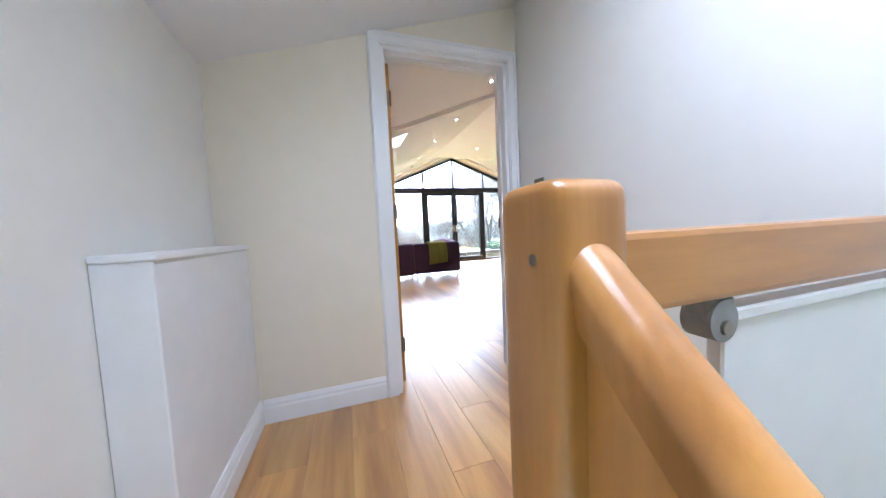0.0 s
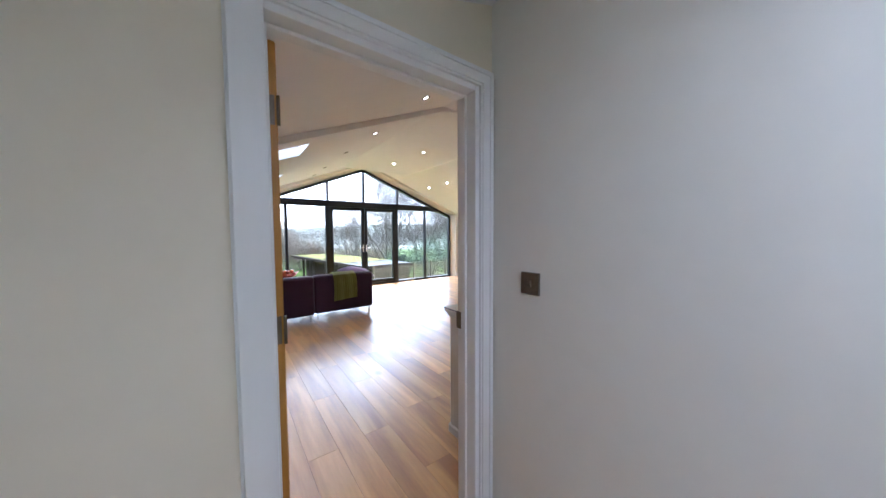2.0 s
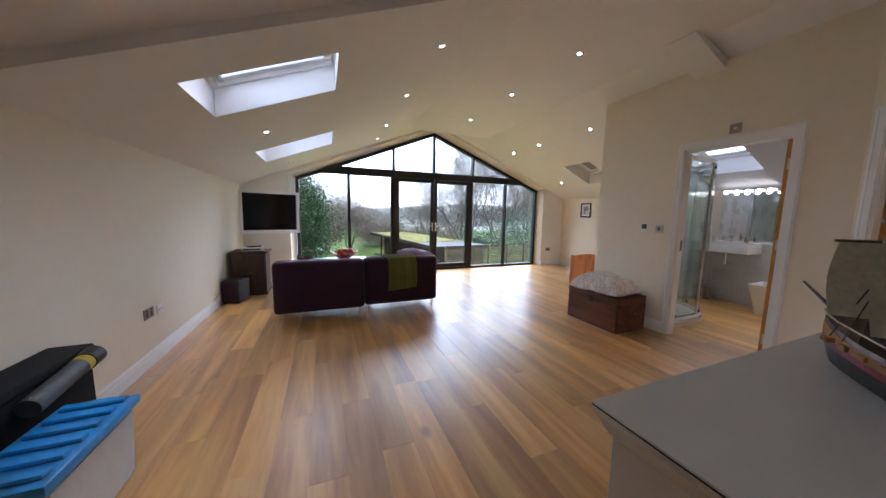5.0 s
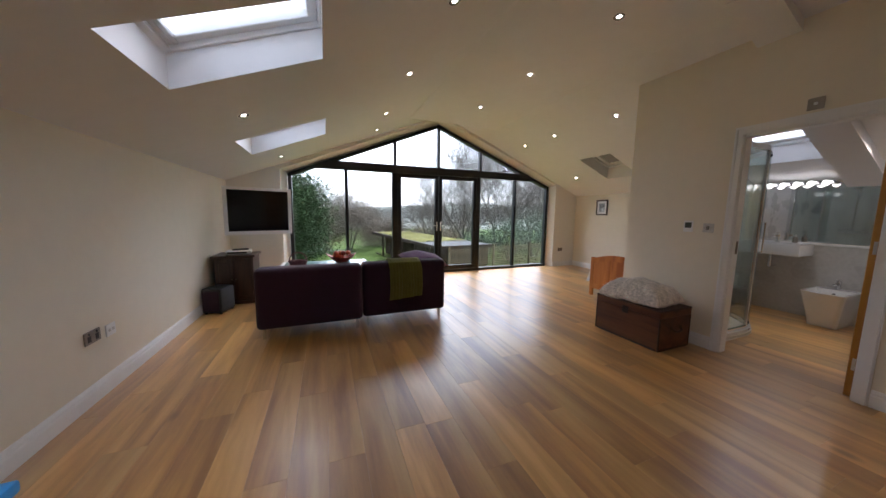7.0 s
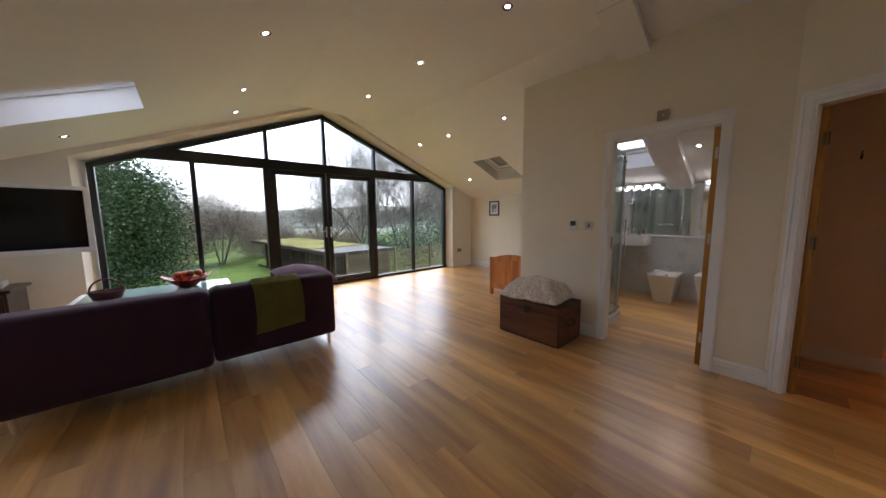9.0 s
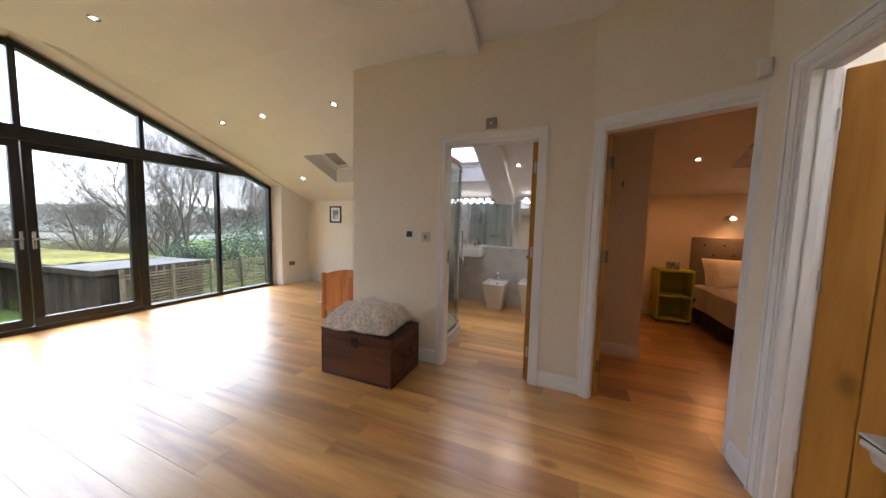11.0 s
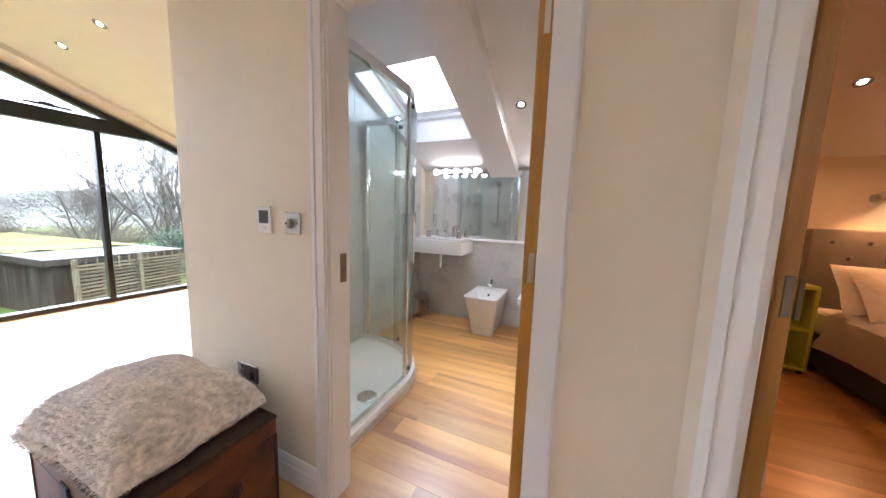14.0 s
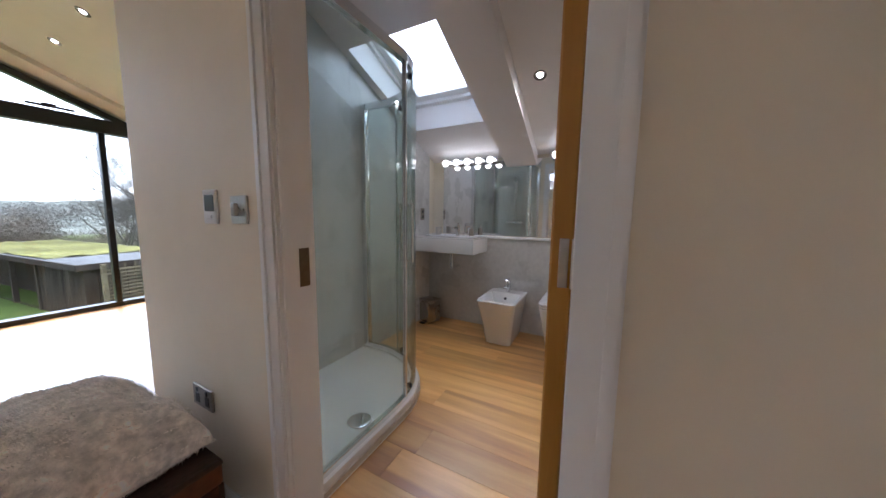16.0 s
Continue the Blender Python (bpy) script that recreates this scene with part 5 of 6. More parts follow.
part("pump", rod(rod(B(), (0, 0, 0.09), (0, 0, 0.125), 0.007), (0, 0, 0.122), (-0.04, 0, 0.12), 0.005), M["chrome"], so)
tm = thing("tumbler", pose(6.74, 4.70, 0.958), "steel toothbrush tumbler on the basin", "tumbler")
part("cup", rod(B(), (0, 0, 0), (0, 0, 0.10), 0.03, 0.034, 16), M["steel"], tm, smooth=True)
plate("shaver_socket", pose(6.62, 4.842, 1.20, 0, 0, 180), 0.075, 0.13, "plate_steel", "steel shaver socket beside the mirror", "socket", (), [(0, 0.025, 0.03, 0.03, "dark_plastic"), (0, -0.03, 0.03, 0.03, "dark_plastic")])


def squarish(bm, f, w, z, r, back=0.0, n=6):
    """One ring of a pan: straight at the wall, rounded by r at the two front corners."""
    pts = [(-back, w, z)]
    for cx, cy, a0 in ((-f + r, w - r, 0.5), (-f + r, -w + r, 1.0)):
        pts += [(cx + r * math.cos(math.pi * (a0 + 0.5 * k / n)), cy + r * math.sin(math.pi * (a0 + 0.5 * k / n)), z) for k in range(n + 1)]
    pts.append((-back, -w, z))
    return [bm.verts.new(p) for p in pts]


def loft(bm, rings, bottom=True, top=True):
    for a, b in zip(rings, rings[1:]):
        for i in range(len(a)):
            j = (i + 1) % len(a)
            bm.faces.new((a[i], a[j], b[j], b[i]))
    if bottom:
        bm.faces.new(rings[0][::-1])
    if top:
        bm.faces.new(rings[-1])
    return bm


def pan(name, y, label, category):
    """A back-to-wall pan, square in front with rounded corners, tapering down to the floor."""
    t = thing(name, pose(6.80, y, 0) @ Matrix.Diagonal((1, 1, 1.07, 1)), label, category)
    bm = B()
    rings = [squarish(bm, f, w, z, 0.045) for f, w, z in ((0.405, 0.118, 0.0), (0.408, 0.120, 0.012), (0.445, 0.140, 0.16), (0.490, 0.163, 0.30), (0.512, 0.176, 0.375), (0.516, 0.179, 0.392), (0.512, 0.176, 0.40))]
    if category == "bidet":
        rings += [squarish(bm, f, w, z, r, b0) for f, w, z, r, b0 in ((0.488, 0.152, 0.40, 0.04, 0.135), (0.480, 0.145, 0.385, 0.05, 0.145), (0.450, 0.120, 0.32, 0.06, 0.17), (0.38, 0.07, 0.285, 0.05, 0.22))]
    loft(bm, rings)
    part("pan", bm, M["ceramic"], t, smooth=True)
    return t


bd = pan("bidet", 3.88, "white back-to-wall bidet with a chrome tap", "bidet")
part("overflow", rod(B(), (-0.160, 0, 0.355), (-0.170, 0, 0.352), 0.012, seg=14), M["dark_plastic"], bd)
tp = rod(B(), (-0.07, 0, 0.40), (-0.07, 0, 0.505), 0.021, seg=16)
box(tp, (-0.185, -0.015, 0.455), (-0.06, 0.015, 0.478), 0.006, 2)
box(tp, (-0.145, -0.012, 0.512), (-0.05, 0.012, 0.524), 0.005)
part("tap", tp, M["chrome"], bd, "chrome mixer tap", smooth=True)
wc = pan("toilet", 3.33, "white back-to-wall toilet with its lid closed", "toilet")
bm = B()
loft(bm, [squarish(bm, f, w, z, 0.05, 0.04) for f, w, z in ((0.512, 0.177, 0.403), (0.518, 0.182, 0.408), (0.518, 0.182, 0.416), (0.512, 0.177, 0.420))])
part("seat", bm, M["ceramic"], wc, smooth=True)
bm = B()
loft(bm, [squarish(bm, f, w, z, 0.05, 0.03) for f, w, z in ((0.514, 0.179, 0.4225), (0.520, 0.185, 0.428), (0.520, 0.185, 0.440), (0.512, 0.178, 0.4465))])
part("lid", bm, M["ceramic"], wc, smooth=True)
for y in (-0.08, 0.08):
    part("hinge", rod(B(), (-0.035, y - 0.02, 0.425), (-0.035, y + 0.02, 0.425), 0.010, seg=12), M["chrome"], wc, smooth=True)
pb = thing("pedal_bin", pose(6.61, 4.73, 0, 0, 0, 70), "brushed steel pedal bin under the basin", "bin")
part("body", box(B(), (-0.085, -0.085, 0.01), (0.085, 0.085, 0.24), 0.02, 3), M["bin_steel"], pb, smooth=True)
part("lid", box(B(), (-0.088, -0.088, 0.24), (0.088, 0.088, 0.265), 0.012, 2), M["bin_steel"], pb, smooth=True)
part("pedal", box(B(), (-0.03, 0.08, 0.0), (0.03, 0.125, 0.012), 0.004), M["dark_plastic"], pb)

# shower: curved tray and enclosure
def curve(off=0.0, n=12):
    """Front line of the shower, from the door wall round the bend to the tiled wall, pushed out by off."""
    R0 = 0.56
    cx, cy = 5.70 - R0, 4.085 + R0
    pts = [(4.472, 4.085 - off), (cx - 0.25, 4.085 - off)]
    pts += [(cx + (R0 + off) * math.sin(a), cy - (R0 + off) * math.cos(a)) for a in [0.5 * math.pi * k / n for k in range(n + 1)]]
    pts.append((5.70 + off, 4.842))
    return pts


sh = thing("shower_enclosure", pose(0, 0, 0), "curved glass shower enclosure with chrome rails on a white tray", "shower")
tray = B()
prism(tray, [(x, y, 0.0) for x, y in curve(0.035)] + [(4.472, 4.842, 0.0)], (0, 0, 0.055))
tray_ob = part("tray", tray, M["ceramic"], sh, "white shower tray")
rim = B()
c0, c1 = curve(0.035), curve(-0.03)
for i in range(len(c0) - 1):
    prism(rim, [(*c0[i], 0.055), (*c0[i + 1], 0.055), (*c1[i + 1], 0.055), (*c1[i], 0.055)], (0, 0, 0.016))
part("tray_rim", rim, M["ceramic"], tray_ob)
part("drain_cover", ball(B(), (4.96, 4.21, 0.057), 0.065, 20, (1, 1, 0.14)), M["chrome"], tray_ob, "domed chrome waste cover", smooth=True)


def sweep(pts, w, z0, z1):
    bm = B()
    pts = [Vector((*p, 0)) for p in pts]
    out, inn = [], []
    for i, p in enumerate(pts):
        d = (pts[min(i + 1, len(pts) - 1)] - pts[max(i - 1, 0)]).normalized()
        nrm = Vector((d.y, -d.x, 0)) * w / 2
        out.append(p + nrm)
        inn.append(p - nrm)
    ra = [[bm.verts.new(q + Vector((0, 0, z))) for q in line] for line in (out, inn) for z in (z0, z1)]
    for a, b in ((0, 1), (1, 3), (3, 2), (2, 0)):
        for i in range(len(pts) - 1):
            bm.faces.new((ra[a][i], ra[a][i + 1], ra[b][i + 1], ra[b][i]))
    bm.faces.new([ra[0][0], ra[1][0], ra[3][0], ra[2][0]])
    bm.faces.new([ra[0][-1], ra[2][-1], ra[3][-1], ra[1][-1]])
    return bm


mid = curve(0.0)
part("trim_strip", sweep(curve(0.041), 0.010, 0.012, 0.040), M["steel"], sh)
part("sealant", tube(B(), [(x, y, 0.006) for x, y in curve(0.040)], 0.007, 6), M["white_gloss"], sh)
part("top_rail", sweep(mid, 0.034, 2.0, 2.05), M["chrome"], sh, "curved chrome top rail", smooth=True)
part("bottom_rail", sweep(mid, 0.030, 0.071, 0.098), M["chrome"], sh, smooth=True)
for nm, line in (("fixed_glass", mid[:4]), ("sliding_door", curve(0.014)[3:13]), ("fixed_glass", mid[11:])):
    gp = part(nm, sweep(line, 0.006, 0.098, 2.0), M["shower_glass"], sh, smooth=True)
    gp.visible_shadow = False
    for q in (line[0], line[-1]):
        if nm == "sliding_door" or 4.6 < q[0] < 5.6:
            part("edge_strip", rod(B(), (*q, 0.10), (*q, 2.0), 0.007, seg=8), M["chrome"], gp)
part("wall_profile", box(B(), (5.675, 4.79, 0.071), (5.725, 4.842, 2.05), 0.010, 2), M["chrome"], sh, smooth=True)
part("wall_profile", box(B(), (4.472, 4.065, 0.071), (4.50, 4.105, 2.05), 0.010, 2), M["chrome"], sh, smooth=True)
hx, hy = curve(0.014)[3]
hd = B()
for o in (-1, 1):
    rod(hd, (hx + 0.004, hy + o * 0.040, 0.92), (hx + 0.004, hy + o * 0.040, 1.25), 0.008, seg=10)
for z in (0.93, 1.24):
    rod(hd, (hx + 0.004, hy - 0.040, z), (hx + 0.004, hy + 0.040, z), 0.007, seg=10)
part("handle", hd, M["chrome"], sh, "pair of chrome bar handles", smooth=True)
for k in (4, 11):
    x, y = curve(0.014)[k]
    for z0 in (1.955, 0.125):
        part("roller", rod(B(), (x, y, z0), (x - 0.020, y + 0.014, z0), 0.018, seg=14), M["dark_plastic"], sh)
ms = thing("shower_mixer", pose(4.484, 4.47, 0, 0, 0, TO_E), "chrome shower mixer with a riser rail and hand shower", "shower mixer")
bmx = rod(B(), (-0.14, 0.06, 1.08), (0.14, 0.06, 1.08), 0.024, seg=16)
rod(bmx, (-0.07, 0, 1.08), (-0.07, 0.06, 1.08), 0.018)
rod(bmx, (0.07, 0, 1.08), (0.07, 0.06, 1.08), 0.018)
part("valve", bmx, M["chrome"], ms, smooth=True)
part("riser", rod(B(), (0, 0.05, 1.12), (0, 0.05, 1.85), 0.010), M["chrome"], ms)
part("hose", tube(B(), [(0.03, 0.06, 1.06), (0.06, 0.08, 0.85), (0.09, 0.09, 0.80), (0.11, 0.09, 0.90), (0.08, 0.08, 1.3), (0.04, 0.08, 1.70)], 0.008, 8), M["steel"], ms, smooth=True)
part("hand_shower", rod(rod(B(), (0.03, 0.07, 1.66), (0.02, 0.11, 1.84), 0.012), (0.02, 0.11, 1.84), (0.02, 0.14, 1.83), 0.045, 0.05, 18), M["chrome"], ms, smooth=True)

# ---- bedroom ----
mat("grey_velvet", (0.16, 0.14, 0.12), 0.85, grain=(90, 0.12), blotch=(6, 0.1), bump=(260, 0.2), sheen=0.3)
mat("bed_base", (0.03, 0.026, 0.024), 0.8, grain=(90, 0.2), bump=(200, 0.2))
mat("ivory_linen", (0.72, 0.68, 0.62), 0.9, grain=(90, 0.04), blotch=(5, 0.06), bump=(30, 0.35))
mat("lime_paint", (0.42, 0.45, 0.03), 0.4, grain=(20, 0.05), bump=(60, 0.03))
db = thing("double_bed", pose(7.22, 0.36, 0), "upholstered double bed with a buttoned grey headboard", "bed")
hb = part("headboard", box(B(), (0.0, -0.80, 0.15), (0.075, 0.80, 1.23), 0.025, 3), M["grey_velvet"], db, "deep-buttoned grey velvet headboard", smooth=True)
for r, z in enumerate((1.12, 0.98)):
    for k in range(7):
        y = -0.66 + 0.22 * k + (0.11 if r else 0)
        if y < 0.75:
            part("button", ball(B(), (-0.002, y, z), 0.016, 10, (0.5, 1, 1)), M["bed_base"], hb, smooth=True)
part("base", box(B(), (-2.02, -0.77, 0.06), (0.0, 0.77, 0.33), 0.02, 2), M["bed_base"], db, "black upholstered base")
for x in (-1.95, -0.1):
    for y in (-0.7, 0.7):
        part("foot", rod(B(), (x, y, 0), (x, y, 0.07), 0.025), M["bed_base"], db)
part("mattress", box(B(), (-2.0, -0.76, 0.33), (0.0, 0.76, 0.54), 0.05, 3), M["ivory_linen"], db, smooth=True)
dv = B()
n1, n2 = 56, 60
gg = []
for i in range(n1 + 1):
    row = []
    for j in range(n2 + 1):
        x, v = -2.08 + 1.72 * i / n1, -1.04 + 2.08 * j / n2
        over = max(0, abs(v) - 0.76)
        y = math.copysign(0.80 + 0.12 * over, v) if over else v * (0.80 / 0.76)
        z = 0.60 - 0.95 * over - 0.05 * (abs(y) / 0.80) ** 6
        w = noise.noise(Vector((x * 3.2, v * 3.2, 4))) * 0.040 + abs(noise.noise(Vector((x * 7 + v * 3, v * 6 - x * 2, 1)))) * 0.035
        row.append(dv.verts.new((x, y + (w if over else 0), z + (0 if over else w))))
    gg.append(row)
for i in range(n1):
    for j in range(n2):
        dv.faces.new((gg[i][j], gg[i + 1][j], gg[i + 1][j + 1], gg[i][j + 1]))
bmesh.ops.solidify(dv, geom=dv.faces[:], thickness=0.035)
solid("double_duvet", dv, M["ivory_linen"], "rumpled ivory duvet over the double bed", "duvet", smooth=True, m=pose(7.22, 0.36, 0))
for k, (y, x, tilt) in enumerate(((0.40, 6.98, -58), (0.36, 6.86, -50), (-0.34, 6.98, -58), (-0.38, 6.86, -50))):
    solid("pillow", pillow("p", 0.46, 0.70, 0.17, None, seed=20 + k), M["ivory_linen"], "plump ivory pillow leaning on the headboard", "pillow", "pillows on the double bed", smooth=True, m=pose(x, 0.36 + y, 0.70, 0, tilt, 2 * k - 3))
ns = thing("bedside_table", pose(7.08, 1.41, 0), "lime green open bedside table with one shelf", "bedside table")
for nm, lo, hi in (("top", (-0.17, -0.21, 0.73), (0.18, 0.21, 0.76)), ("bottom", (-0.17, -0.21, 0.03), (0.18, 0.21, 0.06)), ("shelf", (-0.165, -0.185, 0.37), (0.16, 0.185, 0.395)), ("side", (-0.17, -0.21, 0.06), (0.18, -0.185, 0.73)), ("side", (-0.17, 0.185, 0.06), (0.18, 0.21, 0.73)), ("back", (0.16, -0.185, 0.06), (0.18, 0.185, 0.73))):
    part(nm, box(B(), lo, hi, 0.003), M["lime_paint"], ns)
for x in (-0.14, 0.15):
    for y in (-0.18, 0.18):
        part("foot", rod(B(), (x, y, 0), (x, y, 0.032), 0.015), M["dark_plastic"], ns)
tx = thing("tissue_box", pose(7.06, 1.42, 0.76, 0, 0, 10), "square tissue box with a tissue pulled up", "tissue box")
part("carton", box(B(), (-0.06, -0.06, 0), (0.06, 0.06, 0.10), 0.004), M["photo_print"], tx)
ts = B()
rng = random.Random(4)
tip = ts.verts.new((0, 0.005, 0.16))
base = [ts.verts.new((0.035 * math.cos(a) + rng.uniform(-0.008, 0.008), 0.028 * math.sin(a), 0.10 + rng.uniform(0, 0.02))) for a in [2 * math.pi * k / 8 for k in range(8)]]
for k in range(8):
    ts.faces.new((base[k], base[(k + 1) % 8], tip))
part("tissue", ts, M["white_linen"], tx)
glow("sconce_glow", (1.0, 0.62, 0.32), 6)
for y in (0.78, -0.06):
    sc = thing("reading_light", pose(7.298, y, 1.50, 0, 0, TO_W), "small wall reading light glowing warm above the headboard", "wall light", "reading lights above the bed")
    part("rose", rod(B(), (0, 0, 0), (0, 0.012, 0), 0.035, seg=18), M["steel"], sc, smooth=True)
    part("stem", rod(B(), (0, 0.01, 0), (0, 0.06, 0.015), 0.008), M["steel"], sc)
    hd = rod(B(), (0.0, 0.06, 0.03), (-0.03, 0.11, 0.0), 0.030, 0.040, 18)
    part("head", hd, M["steel"], sc, smooth=True)
    part("lens", ball(B(), (-0.032, 0.113, -0.002), 0.036, 14, (1.0, 0.55, 0.45)), M["sconce_glow"], sc, smooth=True)
    lamp("reading_lamp", "SPOT", look((7.14, y, 1.46), (6.75, y, 0.6)), 1.15, (1.0, 0.42, 0.13), size=0.03, spread=150)
lamp("bedroom_downlight", "SPOT", look((6.47, 1.43, z_bed(6.47) - 0.03), (6.3, 1.3, 0)), 1.8, (1.0, 0.38, 0.10), size=0.03, spread=150)
# fill spot and a fitting for it, both added unseen to brighten the bed
lamp("bedroom_downlight_near", "SPOT", look((5.0, 0.4, z_bed(5.0) - 0.03), (5.2, 0.4, 0)), 2.0, (1.0, 0.38, 0.10), size=0.03, spread=150)
downlight(5.0, 0.4, z_bed, -0.41)
hk = thing("coat_hook", pose(5.359, 2.40, 1.78, 0, 0, TO_W), "small black coat hook on the bedroom wall", "hook")
part("plate", box(B(), (-0.02, 0, -0.05), (0.02, 0.008, 0.05), 0.004), M["dark_plastic"], hk)
part("hook", tube(B(), [(0, 0.006, -0.01), (0, 0.04, -0.04), (0, 0.055, -0.01), (0, 0.055, 0.02)], 0.007, 6), M["dark_plastic"], hk, smooth=True)

# ---- garden and distance ----
indoors = set(scene.objects)
mat("grass", (0.058, 0.088, 0.020), 0.95, grain=(3, 0.3), blotch=(0.25, 0.25), bump=(20, 0.6), spec=0.05)
# distance haze is put into the pale base colour of the far fields
mat("hazed_land", (0.130, 0.138, 0.120), 1.0, grain=(0.08, 0.25), blotch=(0.012, 0.35), bump=None, spec=0.0)
# tree colour is lightened to carry the haze of the distance
mat("hazed_bark", (0.120, 0.106, 0.090), 0.95, grain=(20, 0.3), blotch=(3, 0.2), bump=(30, 0.6), spec=0.1)
mat("holly", (0.035, 0.060, 0.022), 0.8, grain=(30, 0.4), blotch=(1.2, 0.35), bump=None, spec=0.15)
mat("laurel", (0.072, 0.098, 0.066), 0.8, grain=(30, 0.35), blotch=(1.2, 0.3), bump=None, spec=0.15)
# hedge brown, made lighter with haze painted into it
mat("hazed_dead_leaf", (0.155, 0.125, 0.096), 0.95, grain=(30, 0.35), blotch=(1.0, 0.3), bump=None, spec=0.1)
# copse twigs get their pale tone from haze mixed into the colour
mat("hazed_twigs", (0.155, 0.145, 0.130), 1.0, grain=(3, 0.3), blotch=(0.1, 0.3), bump=None, spec=0.0)
wood("weathered_board", (0.020, 0.015, 0.011), (0.040, 0.031, 0.023), (0.062, 0.049, 0.038), rough=0.85, along="Z", vary=0.3, grain=9, knots=False)
wood("trellis_lath", (0.085, 0.066, 0.040), (0.13, 0.103, 0.065), (0.18, 0.148, 0.096), rough=0.85, along="X", vary=0.3, grain=9, knots=False)
for name in ("weathered_board", "trellis_lath"):
    M[name].node_tree.nodes["Principled BSDF"].inputs["Specular IOR Level"].default_value = 0.1
mat("moss", (0.095, 0.090, 0.030), 1.0, grain=(9, 0.4), blotch=(0.6, 0.4), bump=(30, 0.8), spec=0.05)
mat("felt", (0.080, 0.080, 0.080), 0.95, grain=(30, 0.2), blotch=(1, 0.25), bump=(90, 0.3), spec=0.1)


def ground_z(x, y):
    r = math.hypot(x - 3, y - 8)
    z = -0.85 - 0.010 * max(0, min(r, 90) - 4)
    if r > 90:
        z += 0.032 * (r - 90) * (0.75 + 0.25 * math.sin(x * 0.012 + 1.0)) if r < 420 else 0.032 * 330 * (0.75 + 0.25 * math.sin(x * 0.012 + 1.0))
    z += 0.12 * noise.noise(Vector((x * 0.15, y * 0.15, 0))) * min(1, r / 12)
    z += 9 * math.exp(-((x - 150) ** 2 + (y - 185) ** 2) / 9000) if r > 60 else 0
    return z if r < 90 else z + 4 * noise.noise(Vector((x * 0.01, y * 0.01, 3)))


gm = B()
radii = [0, 3, 6, 9, 12, 16, 20, 26, 34, 45, 60, 80, 110, 150, 200, 260, 330, 420, 600, 1200, 2400]
na = 72
prev = None
for r in radii:
    if r == 0:
        ring = [gm.verts.new((3, 8, ground_z(3, 8)))] * na
    else:
        ring = [gm.verts.new((3 + r * math.cos(2 * math.pi * k / na), 8 + r * math.sin(2 * math.pi * k / na), ground_z(3 + r * math.cos(2 * math.pi * k / na), 8 + r * math.sin(2 * math.pi * k / na)))) for k in range(na)]
    if prev:
        for k in range(na):
            q = [prev[k], prev[(k + 1) % na], ring[(k + 1) % na], ring[k]]
            gm.faces.new(list(dict.fromkeys(q)))
    prev = ring
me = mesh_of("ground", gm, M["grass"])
me.materials.append(M["hazed_land"])
# faces beyond radius 48 take the colour with haze painted in
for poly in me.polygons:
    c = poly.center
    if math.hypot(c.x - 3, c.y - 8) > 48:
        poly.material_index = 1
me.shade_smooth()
tagged(new("ground", me), "damp winter lawn falling away to fields and hills with haze in their colour", "ground", kind="structure")


def grow(bm, p, d, length, r, level, rng, segs, twigs):
    """A limb that bends, tapers and forks."""
    pts, rad = [p], [r]
    n = 4
    for i in range(n):
        d = (d + Vector((rng.uniform(-1, 1), rng.uniform(-1, 1), rng.uniform(-0.4, 0.9))) * 0.22).normalized()
        p = p + d * length / n
        pts.append(p)
        rad.append(r * (1 - 0.55 * (i + 1) / n))
    tube(bm if level < 2 else twigs, pts, rad, segs[min(level, len(segs) - 1)])
    if level >= 5:
        return
    kids = (6, 5, 4, 4, 3)[level]
    for k in range(kids):
        j = rng.randint(1, n) if k else n
        side = Vector((rng.uniform(-1, 1), rng.uniform(-1, 1), rng.uniform(-0.1, 0.8))).normalized()
        nd = (d * 0.75 + side * 0.85).normalized()
        grow(bm, pts[j], nd, length * rng.uniform(0.5, 0.72), max(0.0030, rad[j] * 0.58), level + 1, rng, segs, twigs)


def bare_tree(seed, height):
    rng = random.Random(seed)
    t = thing("bare_tree", Matrix(), "bare winter tree with fine spreading branches", "tree", "bare trees beyond the garden")
    a, b = B(), B()
    for k in range(5):
        grow(a, Vector((0.16 * k - 0.3, 0.15 * (k % 2), -0.1)), Vector((rng.uniform(-0.65, 0.65), rng.uniform(-0.5, 0.5), 1)).normalized(), height * 0.40, 0.058, 0, rng, (7, 5, 4, 3, 3), b)
    part("trunk", a, M["hazed_bark"], t, smooth=True)
    part("crown", b, M["hazed_bark"], t, "bare twiggy crown")
    return t


first = bare_tree(5, 9.5)
second = bare_tree(9, 8.5)
spots = [(10.8, 20.5, 1.18, 0), (13.2, 21.0, 1.23, 40), (8.7, 22.5, 0.75, 110), (16.5, 22, 1.23, 200), (-7, 17, 0.62, 30), (-4.5, 19, 0.55, 170), (-9.5, 18, 0.7, 260), (15, 19, 0.83, 310), (11.8, 24, 1.13, 75), (19.5, 24, 1.1, 80), (-1.5, 38, 0.83, 20), (1.8, 42, 0.68, 150), (24, 30, 0.9, 250), (12, 33, 0.68, 10), (1.6, 21, 0.6, 140)]
for i, (x, y, s, a) in enumerate(spots):
    src_tree = (first, second)[i % 2]
    m = Matrix.Translation((x, y, ground_z(x, y))) @ Matrix.Rotation(radians(a), 4, "Z") @ Matrix.Scale(s, 4)
    if i < 2:
        src_tree.matrix_basis = m
    else:
        c = copy_thing(src_tree, m)
        c.scale = (s, s, s)


